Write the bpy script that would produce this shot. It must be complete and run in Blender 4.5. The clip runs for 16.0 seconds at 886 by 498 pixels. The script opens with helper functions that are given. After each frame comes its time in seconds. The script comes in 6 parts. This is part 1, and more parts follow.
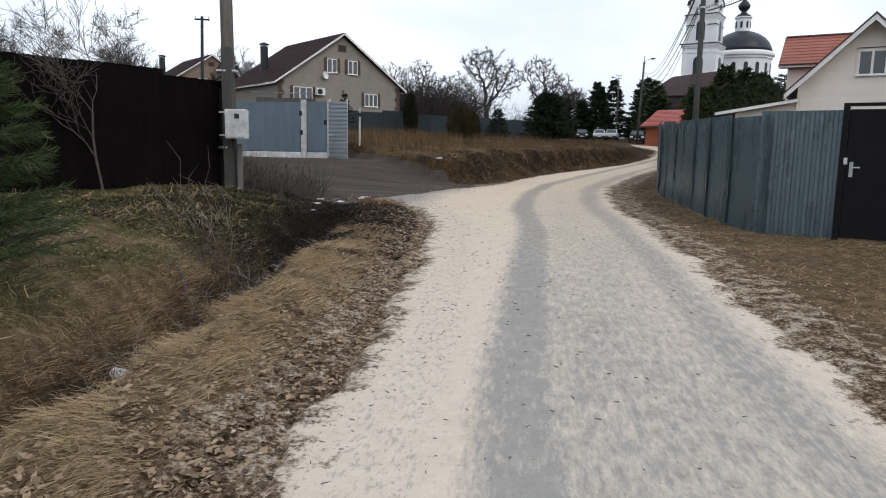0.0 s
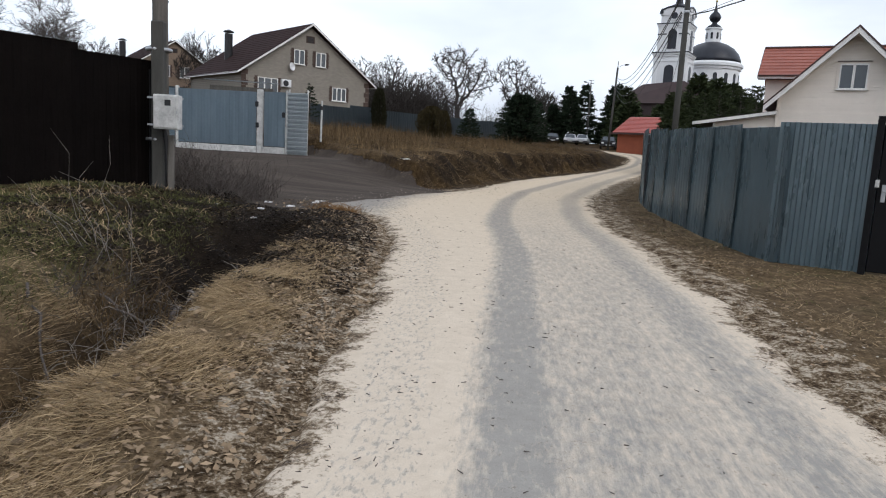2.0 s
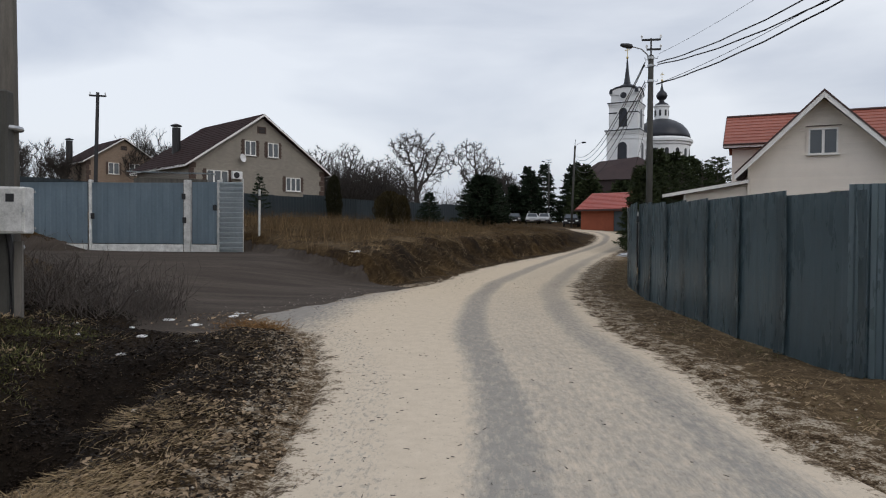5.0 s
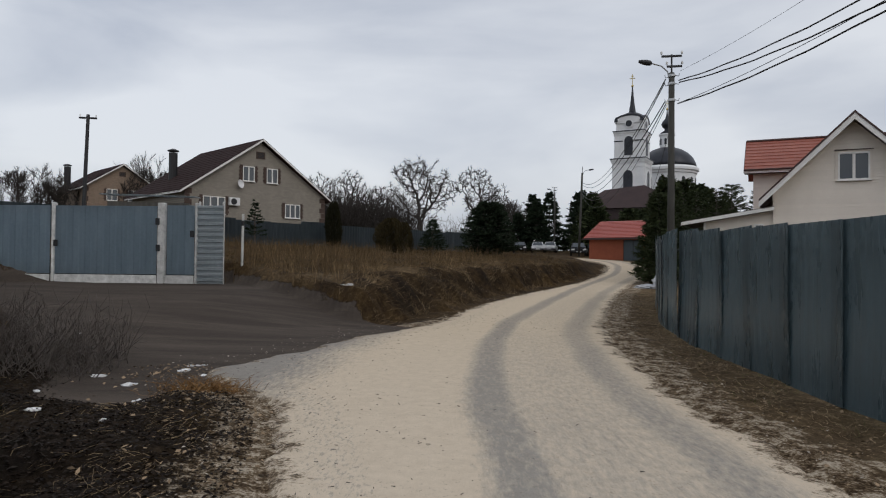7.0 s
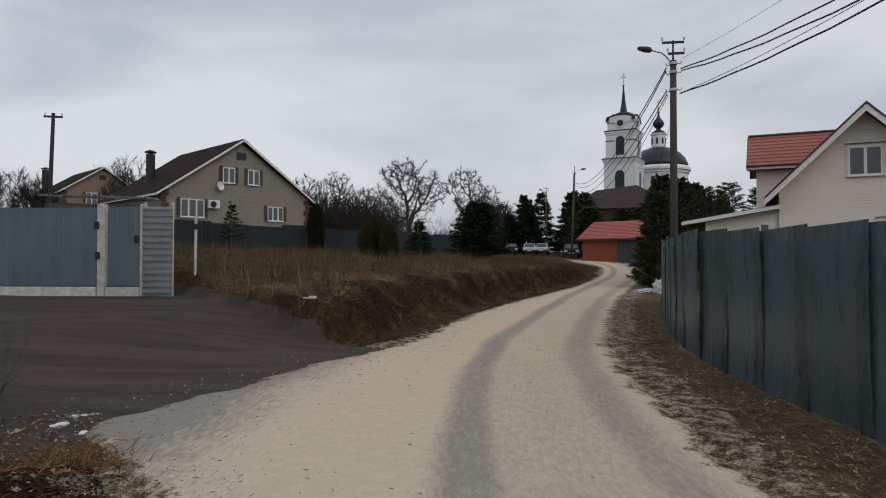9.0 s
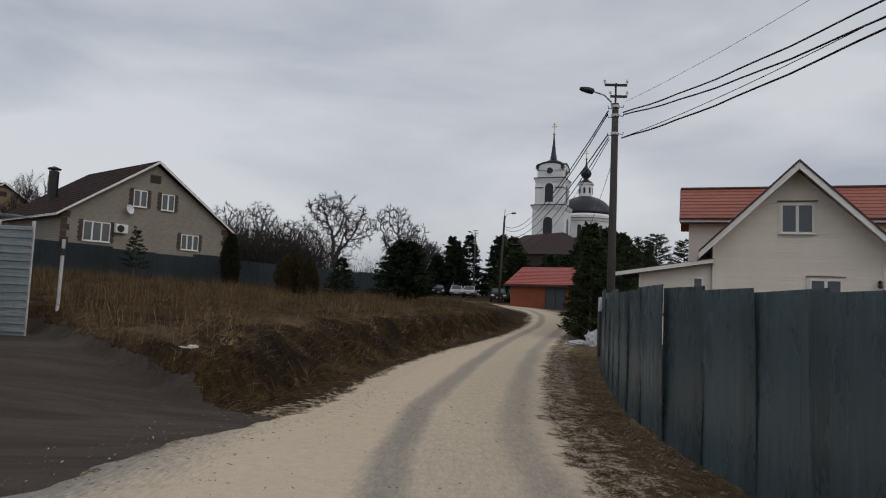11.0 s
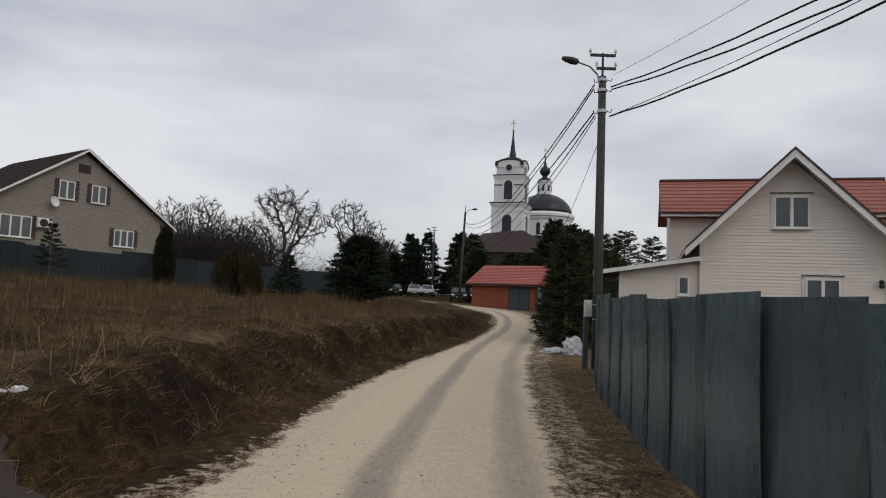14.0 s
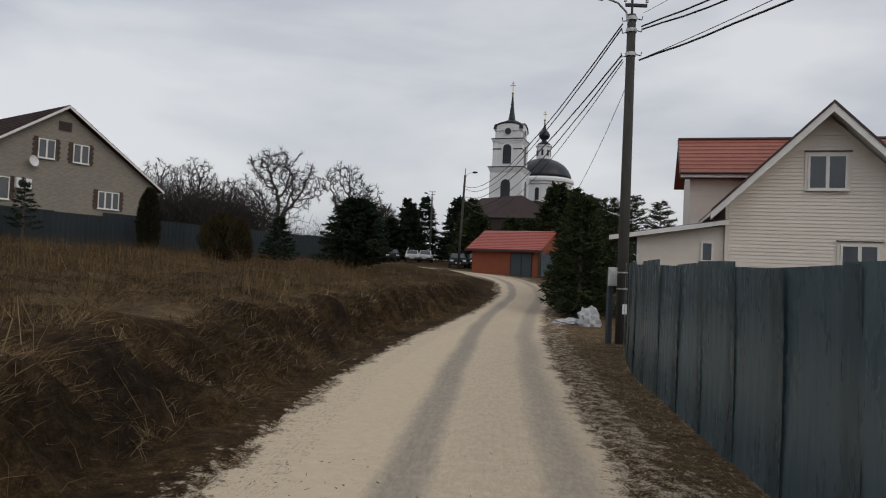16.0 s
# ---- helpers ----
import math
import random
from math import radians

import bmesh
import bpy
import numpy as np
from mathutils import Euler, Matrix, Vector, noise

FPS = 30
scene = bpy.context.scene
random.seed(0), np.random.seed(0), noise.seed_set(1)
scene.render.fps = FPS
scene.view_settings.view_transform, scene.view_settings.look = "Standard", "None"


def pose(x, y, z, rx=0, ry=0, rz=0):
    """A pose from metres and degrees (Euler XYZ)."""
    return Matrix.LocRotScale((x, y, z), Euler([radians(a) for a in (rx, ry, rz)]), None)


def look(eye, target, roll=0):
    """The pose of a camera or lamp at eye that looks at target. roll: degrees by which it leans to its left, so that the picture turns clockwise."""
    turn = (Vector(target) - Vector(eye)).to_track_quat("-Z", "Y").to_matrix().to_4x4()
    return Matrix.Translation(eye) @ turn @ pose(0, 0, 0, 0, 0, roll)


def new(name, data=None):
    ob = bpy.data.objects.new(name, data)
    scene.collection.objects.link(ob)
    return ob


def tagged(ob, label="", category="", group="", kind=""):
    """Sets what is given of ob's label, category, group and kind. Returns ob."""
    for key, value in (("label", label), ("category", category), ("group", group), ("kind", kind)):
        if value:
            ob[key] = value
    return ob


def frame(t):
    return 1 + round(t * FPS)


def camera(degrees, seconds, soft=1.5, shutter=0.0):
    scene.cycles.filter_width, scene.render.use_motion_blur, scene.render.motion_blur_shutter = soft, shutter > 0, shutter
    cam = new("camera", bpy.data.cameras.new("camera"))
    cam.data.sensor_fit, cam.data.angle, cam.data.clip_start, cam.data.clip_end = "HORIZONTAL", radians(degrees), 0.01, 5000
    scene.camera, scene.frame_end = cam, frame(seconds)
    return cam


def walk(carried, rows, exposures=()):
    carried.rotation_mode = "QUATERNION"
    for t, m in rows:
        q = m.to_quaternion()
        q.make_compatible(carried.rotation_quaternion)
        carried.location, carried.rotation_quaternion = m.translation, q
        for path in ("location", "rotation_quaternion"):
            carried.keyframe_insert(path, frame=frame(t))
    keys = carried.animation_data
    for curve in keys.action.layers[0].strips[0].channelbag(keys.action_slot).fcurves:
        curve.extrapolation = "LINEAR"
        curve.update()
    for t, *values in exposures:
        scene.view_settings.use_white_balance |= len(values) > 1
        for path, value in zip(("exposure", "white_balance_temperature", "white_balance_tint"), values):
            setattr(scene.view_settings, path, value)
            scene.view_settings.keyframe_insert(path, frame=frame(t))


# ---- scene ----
cam = camera(65.2, 16.0, soft=1.1)
EXPOSURES = [(0, -0.08, 6150, 10), (2, -0.09, 6150, 10), (3.5, -0.34, 6250, 10), (4.7, -0.48, 6300, 10), (7, -0.66, 6400, 10), (9.5, -0.83, 6450, 10), (10.2, -0.9, 6450, 10), (12.5, -0.82, 6600, 10), (14, -0.68, 6600, 10), (16, -0.74, 6600, 10)]
PATH = [
    (0, (0.061, 0.042, 1.414), (0.051, 2.021, 1.126), 1.0),
    (0.5, (0.101, 0.445, 1.442), (0.128, 2.427, 1.174), 2.1),
    (1, (0.094, 0.834, 1.425), (0.12, 2.813, 1.133), 2.1),
    (1.5, (0.092, 1.3, 1.441), (0.171, 3.278, 1.15), 1.6),
    (2, (0.083, 1.779, 1.469), (0.171, 3.757, 1.181), 3.2),
    (2.5, (0.039, 2.206, 1.496), (0.229, 4.18, 1.243), 1.0),
    (3, (0.072, 2.679, 1.506), (0.252, 4.658, 1.279), 0.7),
    (3.5, (0.112, 3.125, 1.511), (0.308, 5.103, 1.286), 0.3),
    (4, (0.143, 3.614, 1.533), (0.393, 5.589, 1.35), 0.4),
    (4.5, (0.253, 4.057, 1.542), (0.395, 6.049, 1.44), -0.2),
    (4.7, (0.295, 4.27, 1.548), (0.47, 6.262, 1.49), 0.5),
    (6.8, (0.477, 6.61, 1.612), (0.669, 8.601, 1.593), 0.2),
    (7, (0.493, 6.752, 1.61), (0.664, 8.744, 1.646), 0.6),
    (7.5, (0.603, 7.311, 1.628), (0.813, 9.299, 1.596), -0.4),
    (8, (0.738, 7.816, 1.634), (0.86, 9.811, 1.588), -0.9),
    (8.5, (0.838, 8.338, 1.666), (1.026, 10.329, 1.646), 0.3),
    (9, (0.909, 8.754, 1.712), (1.104, 10.744, 1.754), 0.1),
    (9.5, (1.018, 9.185, 1.753), (1.186, 11.176, 1.823), 1.6),
    (10, (1.121, 9.726, 1.804), (1.494, 11.687, 1.932), 1.3),
    (10.2, (1.127, 9.892, 1.811), (1.458, 11.858, 1.975), 2.0),
    (12.3, (1.703, 12.109, 1.967), (2.24, 14.03, 2.108), 3.6),
    (12.5, (1.756, 12.282, 1.974), (2.262, 14.212, 2.106), 3.5),
    (13, (1.723, 12.836, 1.999), (2.155, 14.783, 2.152), 3.0),
    (13.5, (1.778, 13.446, 2.021), (2.298, 15.372, 2.162), 3.0),
    (14, (1.826, 13.959, 2.028), (2.345, 15.883, 2.188), 2.3),
    (14.5, (1.857, 14.447, 2.029), (2.388, 16.37, 2.169), 1.8),
    (15, (1.882, 14.947, 2.028), (2.481, 16.853, 2.093), 1.6),
    (15.5, (1.983, 15.484, 2.043), (2.538, 17.402, 2.16), 3.0),
    (16, (2.097, 16.031, 2.051), (2.633, 17.957, 2.113), 2.5),
]
walk(cam, [(t, look(eye, target, roll)) for t, eye, target, roll in PATH], exposures=EXPOSURES)


# ---- world and light ----
world = bpy.data.worlds.new("overcast")
scene.world = world
world.use_nodes = True
wn = world.node_tree
wn.nodes.clear()


def wnode(kind, **values):
    n = wn.nodes.new(kind)
    for k, v in values.items():
        n.inputs[k].default_value = v
    return n


SUN_EL, SUN_ROT = radians(38), radians(150)
w_sky = wnode("ShaderNodeTexSky")
w_sky.sky_type, w_sky.sun_disc, w_sky.sun_elevation, w_sky.sun_rotation = "NISHITA", False, SUN_EL, SUN_ROT
w_sky.air_density, w_sky.dust_density = 1.0, 4.0
w_co = wnode("ShaderNodeTexCoord")
w_map = wnode("ShaderNodeMapping", Scale=(1.0, 1.0, 3.2))
w_noise = wnode("ShaderNodeTexNoise", Scale=1.9, Detail=6.0, Roughness=0.48, Distortion=0.3)
w_ramp = wnode("ShaderNodeValToRGB")
w_ramp.color_ramp.elements[0].position, w_ramp.color_ramp.elements[0].color = 0.36, (0.70, 0.74, 0.83, 1)
w_ramp.color_ramp.elements[1].position, w_ramp.color_ramp.elements[1].color = 0.60, (1.10, 1.12, 1.155, 1)
w_scale = wnode("ShaderNodeMix", Factor=0.035)
w_scale.data_type = "RGBA"
w_bg = wnode("ShaderNodeBackground", Strength=1.0)
w_out = wnode("ShaderNodeOutputWorld")
wn.links.new(w_co.outputs["Generated"], w_map.inputs["Vector"])
wn.links.new(w_map.outputs["Vector"], w_noise.inputs["Vector"])
wn.links.new(w_noise.outputs["Fac"], w_ramp.inputs["Fac"])
wn.links.new(w_ramp.outputs["Color"], w_scale.inputs["A"])
wn.links.new(w_sky.outputs["Color"], w_scale.inputs["B"])
wn.links.new(w_scale.outputs["Result"], w_bg.inputs["Color"])
wn.links.new(w_bg.outputs["Background"], w_out.inputs["Surface"])

sun = new("sun", bpy.data.lights.new("sun", "SUN"))
sun.data.energy, sun.data.angle, sun.data.color = 0.5, radians(40), (1.0, 0.97, 0.92)
sun.matrix_world = look((40 * math.sin(SUN_ROT), 40 * math.cos(SUN_ROT), 36), (0, 0, 0))


# ---- materials ----
class Nodes:
    def __init__(self, name):
        self.m = bpy.data.materials.new(name)
        self.m.use_nodes = True
        self.t = self.m.node_tree
        self.b = self.t.nodes["Principled BSDF"]
        self.co = self.add("ShaderNodeTexCoord")

    def add(self, kind, **values):
        n = self.t.nodes.new(kind)
        for k, v in values.items():
            n.inputs[k.replace("_", " ")].default_value = v
        return n

    def link(self, a, b):
        self.t.links.new(a, b)

    def noise(self, scale, detail=5.0, rough=0.6, where="Object", stretch=None, distort=0.0):
        n = self.add("ShaderNodeTexNoise", Scale=scale, Detail=detail, Roughness=rough, Distortion=distort)
        src = self.co.outputs[where] if isinstance(where, str) else where
        if stretch:
            mp = self.add("ShaderNodeMapping", Scale=stretch)
            self.link(src, mp.inputs["Vector"])
            src = mp.outputs["Vector"]
        self.link(src, n.inputs["Vector"])
        return n.outputs["Fac"]

    def ramp(self, fac, stops):
        n = self.add("ShaderNodeValToRGB")
        e = n.color_ramp.elements
        while len(e) < len(stops):
            e.new(0.5)
        for el, (p, c) in zip(e, stops):
            el.position = p
            el.color = (*c, 1) if not isinstance(c, (int, float)) else (c, c, c, 1)
        self.link(fac, n.inputs["Fac"])
        return n.outputs["Color"]

    def mix(self, fac, a, b, how="MIX"):
        n = self.add("ShaderNodeMix")
        n.data_type, n.blend_type = "RGBA", how
        for sock, v in ((n.inputs["Factor"], fac), (n.inputs["A"], a), (n.inputs["B"], b)):
            if isinstance(v, (int, float)):
                sock.default_value = v
            elif isinstance(v, tuple):
                sock.default_value = (*v, 1)
            else:
                self.link(v, sock)
        return n.outputs["Result"]

    def math(self, how, a, b=0.0):
        n = self.add("ShaderNodeMath")
        n.operation = how
        for sock, v in zip(n.inputs, (a, b)):
            if isinstance(v, (int, float)):
                sock.default_value = v
            else:
                self.link(v, sock)
        return n.outputs[0]

    def bump(self, height, strength=0.4, distance=0.01):
        n = self.add("ShaderNodeBump", Strength=strength, Distance=distance)
        self.link(height, n.inputs["Height"])
        self.link(n.outputs["Normal"], self.b.inputs["Normal"])

    def done(self, colour, rough=0.8, metal=0.0, spec=None):
        self.link(colour, self.b.inputs["Base Color"])
        if isinstance(rough, (int, float)):
            self.b.inputs["Roughness"].default_value = rough
        else:
            self.link(rough, self.b.inputs["Roughness"])
        self.b.inputs["Metallic"].default_value = metal
        if spec is not None:
            self.b.inputs["Specular IOR Level"].default_value = spec
        return self.m


def worn(name, dark, light, scale=3.0, rough=0.8, metal=0.0, fine=60.0, bump=0.25, vary=0.12, stretch=None, spec=None):
    """Colour drifting at two scales, fine relief, a little difference from object to object."""
    n = Nodes(name)
    big = n.noise(scale, 4, 0.6, stretch=stretch)
    small = n.noise(fine, 3, 0.6, stretch=stretch)
    f = n.mix(0.35, big, small)
    c = n.ramp(f, [(0.3, dark), (0.7, light)])
    if vary:
        info = n.add("ShaderNodeObjectInfo")
        hs = n.add("ShaderNodeHueSaturation")
        n.link(n.math("ADD", n.math("MULTIPLY", info.outputs["Random"], 2 * vary), 1 - vary), hs.inputs["Value"])
        n.link(c, hs.inputs["Color"])
        c = hs.outputs["Color"]
    n.bump(small, bump, 0.006)
    return n.done(c, rough, metal, spec)


def plain(name, colour, rough=0.6, metal=0.0):
    k = 0.86
    return worn(name, tuple(v * k for v in colour), tuple(min(1, v * 1.1) for v in colour), 4.0, rough, metal, 50.0, 0.1, 0.03)


def leafy(name, dark, light, rough=0.7):
    """Foliage, straw and twigs: each piece its own tone."""
    n = Nodes(name)
    g = n.add("ShaderNodeNewGeometry")
    c = n.ramp(g.outputs["Random Per Island"], [(0.0, dark), (1.0, light)])
    big = n.noise(0.8, 3)
    c = n.mix(n.ramp(big, [(0.35, 0.0), (0.65, 0.55)]), c, tuple(v * 0.72 for v in light))
    return n.done(c, rough, 0.0, 0.06)


M = {}


def sheet_metal(name, dark, light, rough, metal=0.3, spec=None):
    n = Nodes(name)
    streak = n.noise(1.2, 5, 0.65, stretch=(2.5, 2.5, 0.5))
    spot = n.noise(14.0, 4, 0.7)
    c = n.ramp(n.mix(0.3, streak, spot), [(0.3, dark), (0.72, light)])
    scuff = n.noise(5.0, 6, 0.75, stretch=(1.0, 1.0, 1.6))
    c = n.mix(n.ramp(scuff, [(0.66, 0.0), (0.72, 0.5)]), c, tuple(min(1, v * 1.7 + 0.05) for v in light))
    info = n.add("ShaderNodeObjectInfo")
    hs = n.add("ShaderNodeHueSaturation")
    n.link(n.math("ADD", n.math("MULTIPLY", info.outputs["Random"], 0.34), 0.8), hs.inputs["Value"])
    n.link(c, hs.inputs["Color"])
    n.bump(n.noise(3.0, 3), 0.25, 0.02)
    return n.done(hs.outputs["Color"], n.ramp(streak, [(0.3, rough - 0.08), (0.7, rough + 0.1)]), metal, spec)


M["fence_grey"] = sheet_metal("painted_steel_blue_grey", (0.1, 0.141, 0.159), (0.14, 0.192, 0.216), 0.28, 0.1, 0.95)
M["galvanised_panel"] = sheet_metal("ribbed_galvanised_sheet", (0.30, 0.34, 0.36), (0.48, 0.52, 0.54), 0.45)
M["gate_blue"] = sheet_metal("painted_steel_gate", (0.17, 0.225, 0.265), (0.27, 0.34, 0.39), 0.5)
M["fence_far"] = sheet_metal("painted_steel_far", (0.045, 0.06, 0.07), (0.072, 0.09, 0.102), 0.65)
M["brown_sheet"] = worn("brown_steel_sheet", (0.006, 0.0045, 0.004), (0.012, 0.009, 0.008), 1.5, 0.8, 0.0, 30, 0.1, 0.12, None, 0.1)
M["black_gate"] = worn("black_painted_steel", (0.004, 0.004, 0.0045), (0.008, 0.008, 0.009), 2.0, 0.7, 0.0, 30, 0.1, 0.1, None, 0.15)
M["white_paint"] = worn("worn_white_paint", (0.30, 0.30, 0.29), (0.72, 0.72, 0.70), 6.0, 0.6, 0, 60, 0.2)
M["trim_white"] = plain("white_trim", (0.74, 0.73, 0.70), 0.5)
M["steel"] = worn("galvanised_steel", (0.3, 0.31, 0.32), (0.5, 0.51, 0.52), 6, 0.4, 0.8, 60, 0.1)
M["wood_pole"] = worn("weathered_pole_timber", (0.075, 0.07, 0.062), (0.19, 0.175, 0.155), 2.0, 0.9, 0, 40, 0.5, 0.05, (6, 6, 0.6))
M["concrete_pole"] = worn("old_pole_concrete", (0.035, 0.034, 0.03), (0.075, 0.073, 0.065), 2.0, 0.9, 0, 60, 0.4, 0.05, (3, 3, 0.7))
M["dark_metal"] = plain("dark_metal", (0.03, 0.03, 0.032), 0.5, 0.5)
M["porcelain"] = plain("white_porcelain", (0.7, 0.7, 0.68), 0.3)
M["cable"] = plain("black_cable", (0.012, 0.012, 0.012), 0.6)
M["siding"] = worn("cream_vinyl_siding", (0.67, 0.605, 0.53), (0.77, 0.705, 0.625), 1.2, 0.55, 0, 30, 0.08, 0.03)
M["red_tile"] = worn("red_metal_tile", (0.23, 0.058, 0.036), (0.32, 0.098, 0.062), 1.5, 0.45, 0.1, 25, 0.15, 0.06)
M["garage_tile"] = worn("orange_red_metal_roof", (0.30, 0.05, 0.034), (0.39, 0.08, 0.054), 1.5, 0.4, 0.1, 25, 0.15, 0.06)
M["roof_edge"] = plain("dark_brown_flashing", (0.05, 0.022, 0.018), 0.5)
M["brown_roof"] = worn("brown_metal_roof", (0.022, 0.012, 0.0115), (0.038, 0.022, 0.021), 1.0, 0.85, 0.0, 15, 0.2, 0.05, None, 0.08)
M["orange_brick"] = worn("orange_painted_brick", (0.22, 0.055, 0.025), (0.31, 0.085, 0.038), 1.5, 0.8, 0, 30, 0.3)
M["dark_brick"] = worn("red_brown_brick", (0.045, 0.03, 0.025), (0.095, 0.064, 0.05), 3.0, 0.9, 0, 30, 0.3)
gl = Nodes("window_glass")
gl.b.inputs["Base Color"].default_value = (0.035, 0.045, 0.055, 1)
gl.b.inputs["Roughness"].default_value = 0.06
gl.b.inputs["Specular IOR Level"].default_value = 0.8
gl.bump(gl.noise(1.5, 2), 0.05, 0.02)
M["glass"] = gl.m
M["church_white"] = worn("white_limewash", (0.66, 0.67, 0.68), (0.80, 0.81, 0.82), 0.4, 0.85, 0, 6, 0.1, 0.02)
M["dome_dark"] = worn("dark_dome_sheet", (0.012, 0.014, 0.020), (0.03, 0.033, 0.042), 0.5, 0.4, 0.3, 6, 0.1)
M["gold"] = plain("gilded_cross", (0.5, 0.38, 0.14), 0.35, 0.9)
M["church_roof"] = worn("church_maroon_roof", (0.026, 0.014, 0.014), (0.045, 0.024, 0.023), 0.6, 0.6, 0.1, 8, 0.1)
M["bark"] = worn("grey_brown_bark", (0.05, 0.042, 0.036), (0.12, 0.10, 0.088), 5, 0.95, 0, 50, 0.5)
M["bark_far"] = worn("dark_far_bark", (0.03, 0.025, 0.022), (0.06, 0.051, 0.045), 2, 0.95, 0, 20, 0.3)
M["bark_pale"] = worn("pale_twig_bark", (0.16, 0.14, 0.125), (0.27, 0.245, 0.22), 5, 0.95, 0, 50, 0.5)
M["spruce"] = leafy("spruce_needles", (0.010, 0.018, 0.012), (0.032, 0.046, 0.026))
M["pine"] = leafy("pine_needles", (0.016, 0.026, 0.013), (0.055, 0.068, 0.030))
M["young_pine"] = leafy("fresh_pine_needles", (0.025, 0.042, 0.016), (0.085, 0.115, 0.045))
M["thuja"] = leafy("thuja_scales", (0.014, 0.015, 0.010), (0.035, 0.034, 0.018))
M["juniper"] = leafy("bronzed_juniper", (0.025, 0.022, 0.012), (0.07, 0.055, 0.026))
M["straw"] = leafy("dry_straw", (0.13, 0.088, 0.047), (0.60, 0.455, 0.275), 0.8)
M["bank_straw"] = leafy("dull_bank_straw", (0.035, 0.023, 0.011), (0.31, 0.22, 0.12), 0.85)
M["wet_leaves"] = leafy("wet_black_leaves", (0.005, 0.004, 0.0035), (0.03, 0.021, 0.015), 0.6)
M["weed"] = leafy("dead_weed_stalks", (0.018, 0.012, 0.007), (0.16, 0.108, 0.056), 0.9)
M["green_grass"] = leafy("winter_green_grass", (0.045, 0.052, 0.018), (0.17, 0.165, 0.07), 0.8)
M["leaf_litter"] = leafy("fallen_brown_leaves", (0.02, 0.013, 0.009), (0.40, 0.295, 0.19), 0.85)
M["orange_straw"] = leafy("rusty_dry_grass", (0.03, 0.016, 0.007), (0.33, 0.185, 0.075), 0.85)
M["litter_pale"] = leafy("pale_sand_lumps", (0.28, 0.24, 0.19), (0.5, 0.45, 0.38), 0.9)
M["snow"] = worn("dirty_snow", (0.26, 0.27, 0.28), (0.6, 0.61, 0.63), 5, 0.8, 0, 40, 0.3)
M["plastic_white"] = plain("white_plastic", (0.72, 0.72, 0.72), 0.45)


# ---- road plan ----
# left and right kerbless edges, station by station
LEFT = [(-1.6, -14), (-1.1, -4), (-0.9, 0), (-0.73, 2.6), (-0.41, 6.5), (-0.28, 10.9), (-0.62, 13.2), (-1.55, 14.9), (-1.2, 16.0),
        (-0.6, 17.0), (0.07, 18.4), (1.35, 20.3), (2.0, 22.2), (3.4, 26.3), (5.0, 30.0), (6.5, 33.2), (10.0, 40.0), (13.8, 48.0),
        (16.6, 56.0), (17.6, 62.0), (17.4, 68.0), (15.8, 76.0), (12.0, 88.0), (4.0, 104.0), (-8.0, 125.0)]
RIGHT = [(1.5, -14), (2.0, -4), (2.25, 0), (2.35, 2.6), (2.85, 6.5), (3.4, 10.9), (3.52, 13.2), (3.75, 14.9), (3.95, 16.0),
         (4.15, 17.0), (4.45, 18.4), (5.0, 20.3), (5.65, 22.2), (7.15, 26.3), (8.6, 30.0), (9.8, 33.0), (12.7, 39.4), (16.5, 47.4),
         (19.4, 55.6), (20.6, 62.5), (20.3, 69.0), (18.8, 77.2), (15.0, 90.0), (7.0, 106.0), (-5.0, 127.0)]
ROAD_Z = [(-14, -0.3), (-4, -0.08), (0, 0.0), (2.6, 0.05), (7, 0.15), (11, 0.22), (15, 0.30), (20, 0.37), (25, 0.42), (33, 0.50), (40, 0.64),
          (48, 0.98), (56, 1.42), (62, 1.70), (68, 1.92), (76, 2.15), (90, 2.6), (105, 3.0), (127, 3.4)]
rz_y, rz_z = np.array([p[0] for p in ROAD_Z]), np.array([p[1] for p in ROAD_Z])


def road_z(y):
    return np.interp(y, rz_y, rz_z)


def dense(pts, n):
    """Catmull-Rom through the stations, n steps a span."""
    p = np.array(pts, float)
    p = np.vstack([2 * p[0] - p[1], p, 2 * p[-1] - p[-2]])
    out = []
    for k in range(1, len(p) - 2):
        a, b, c, d = p[k - 1], p[k], p[k + 1], p[k + 2]
        for t in np.arange(n) / n:
            out.append(0.5 * (2 * b + (c - a) * t + (2 * a - 5 * b + 4 * c - d) * t * t + (3 * b - a - 3 * c + d) * t ** 3))
    out.append(p[-2])
    return np.array(out)


EDGE_L, EDGE_R = dense(LEFT, 12), dense(RIGHT, 12)
PLAN_L, PLAN_R = dense(LEFT, 4), dense(RIGHT, 4)


def smooth(a, b, v):
    t = np.clip((v - a) / (b - a), 0, 1)
    return t * t * (3 - 2 * t)


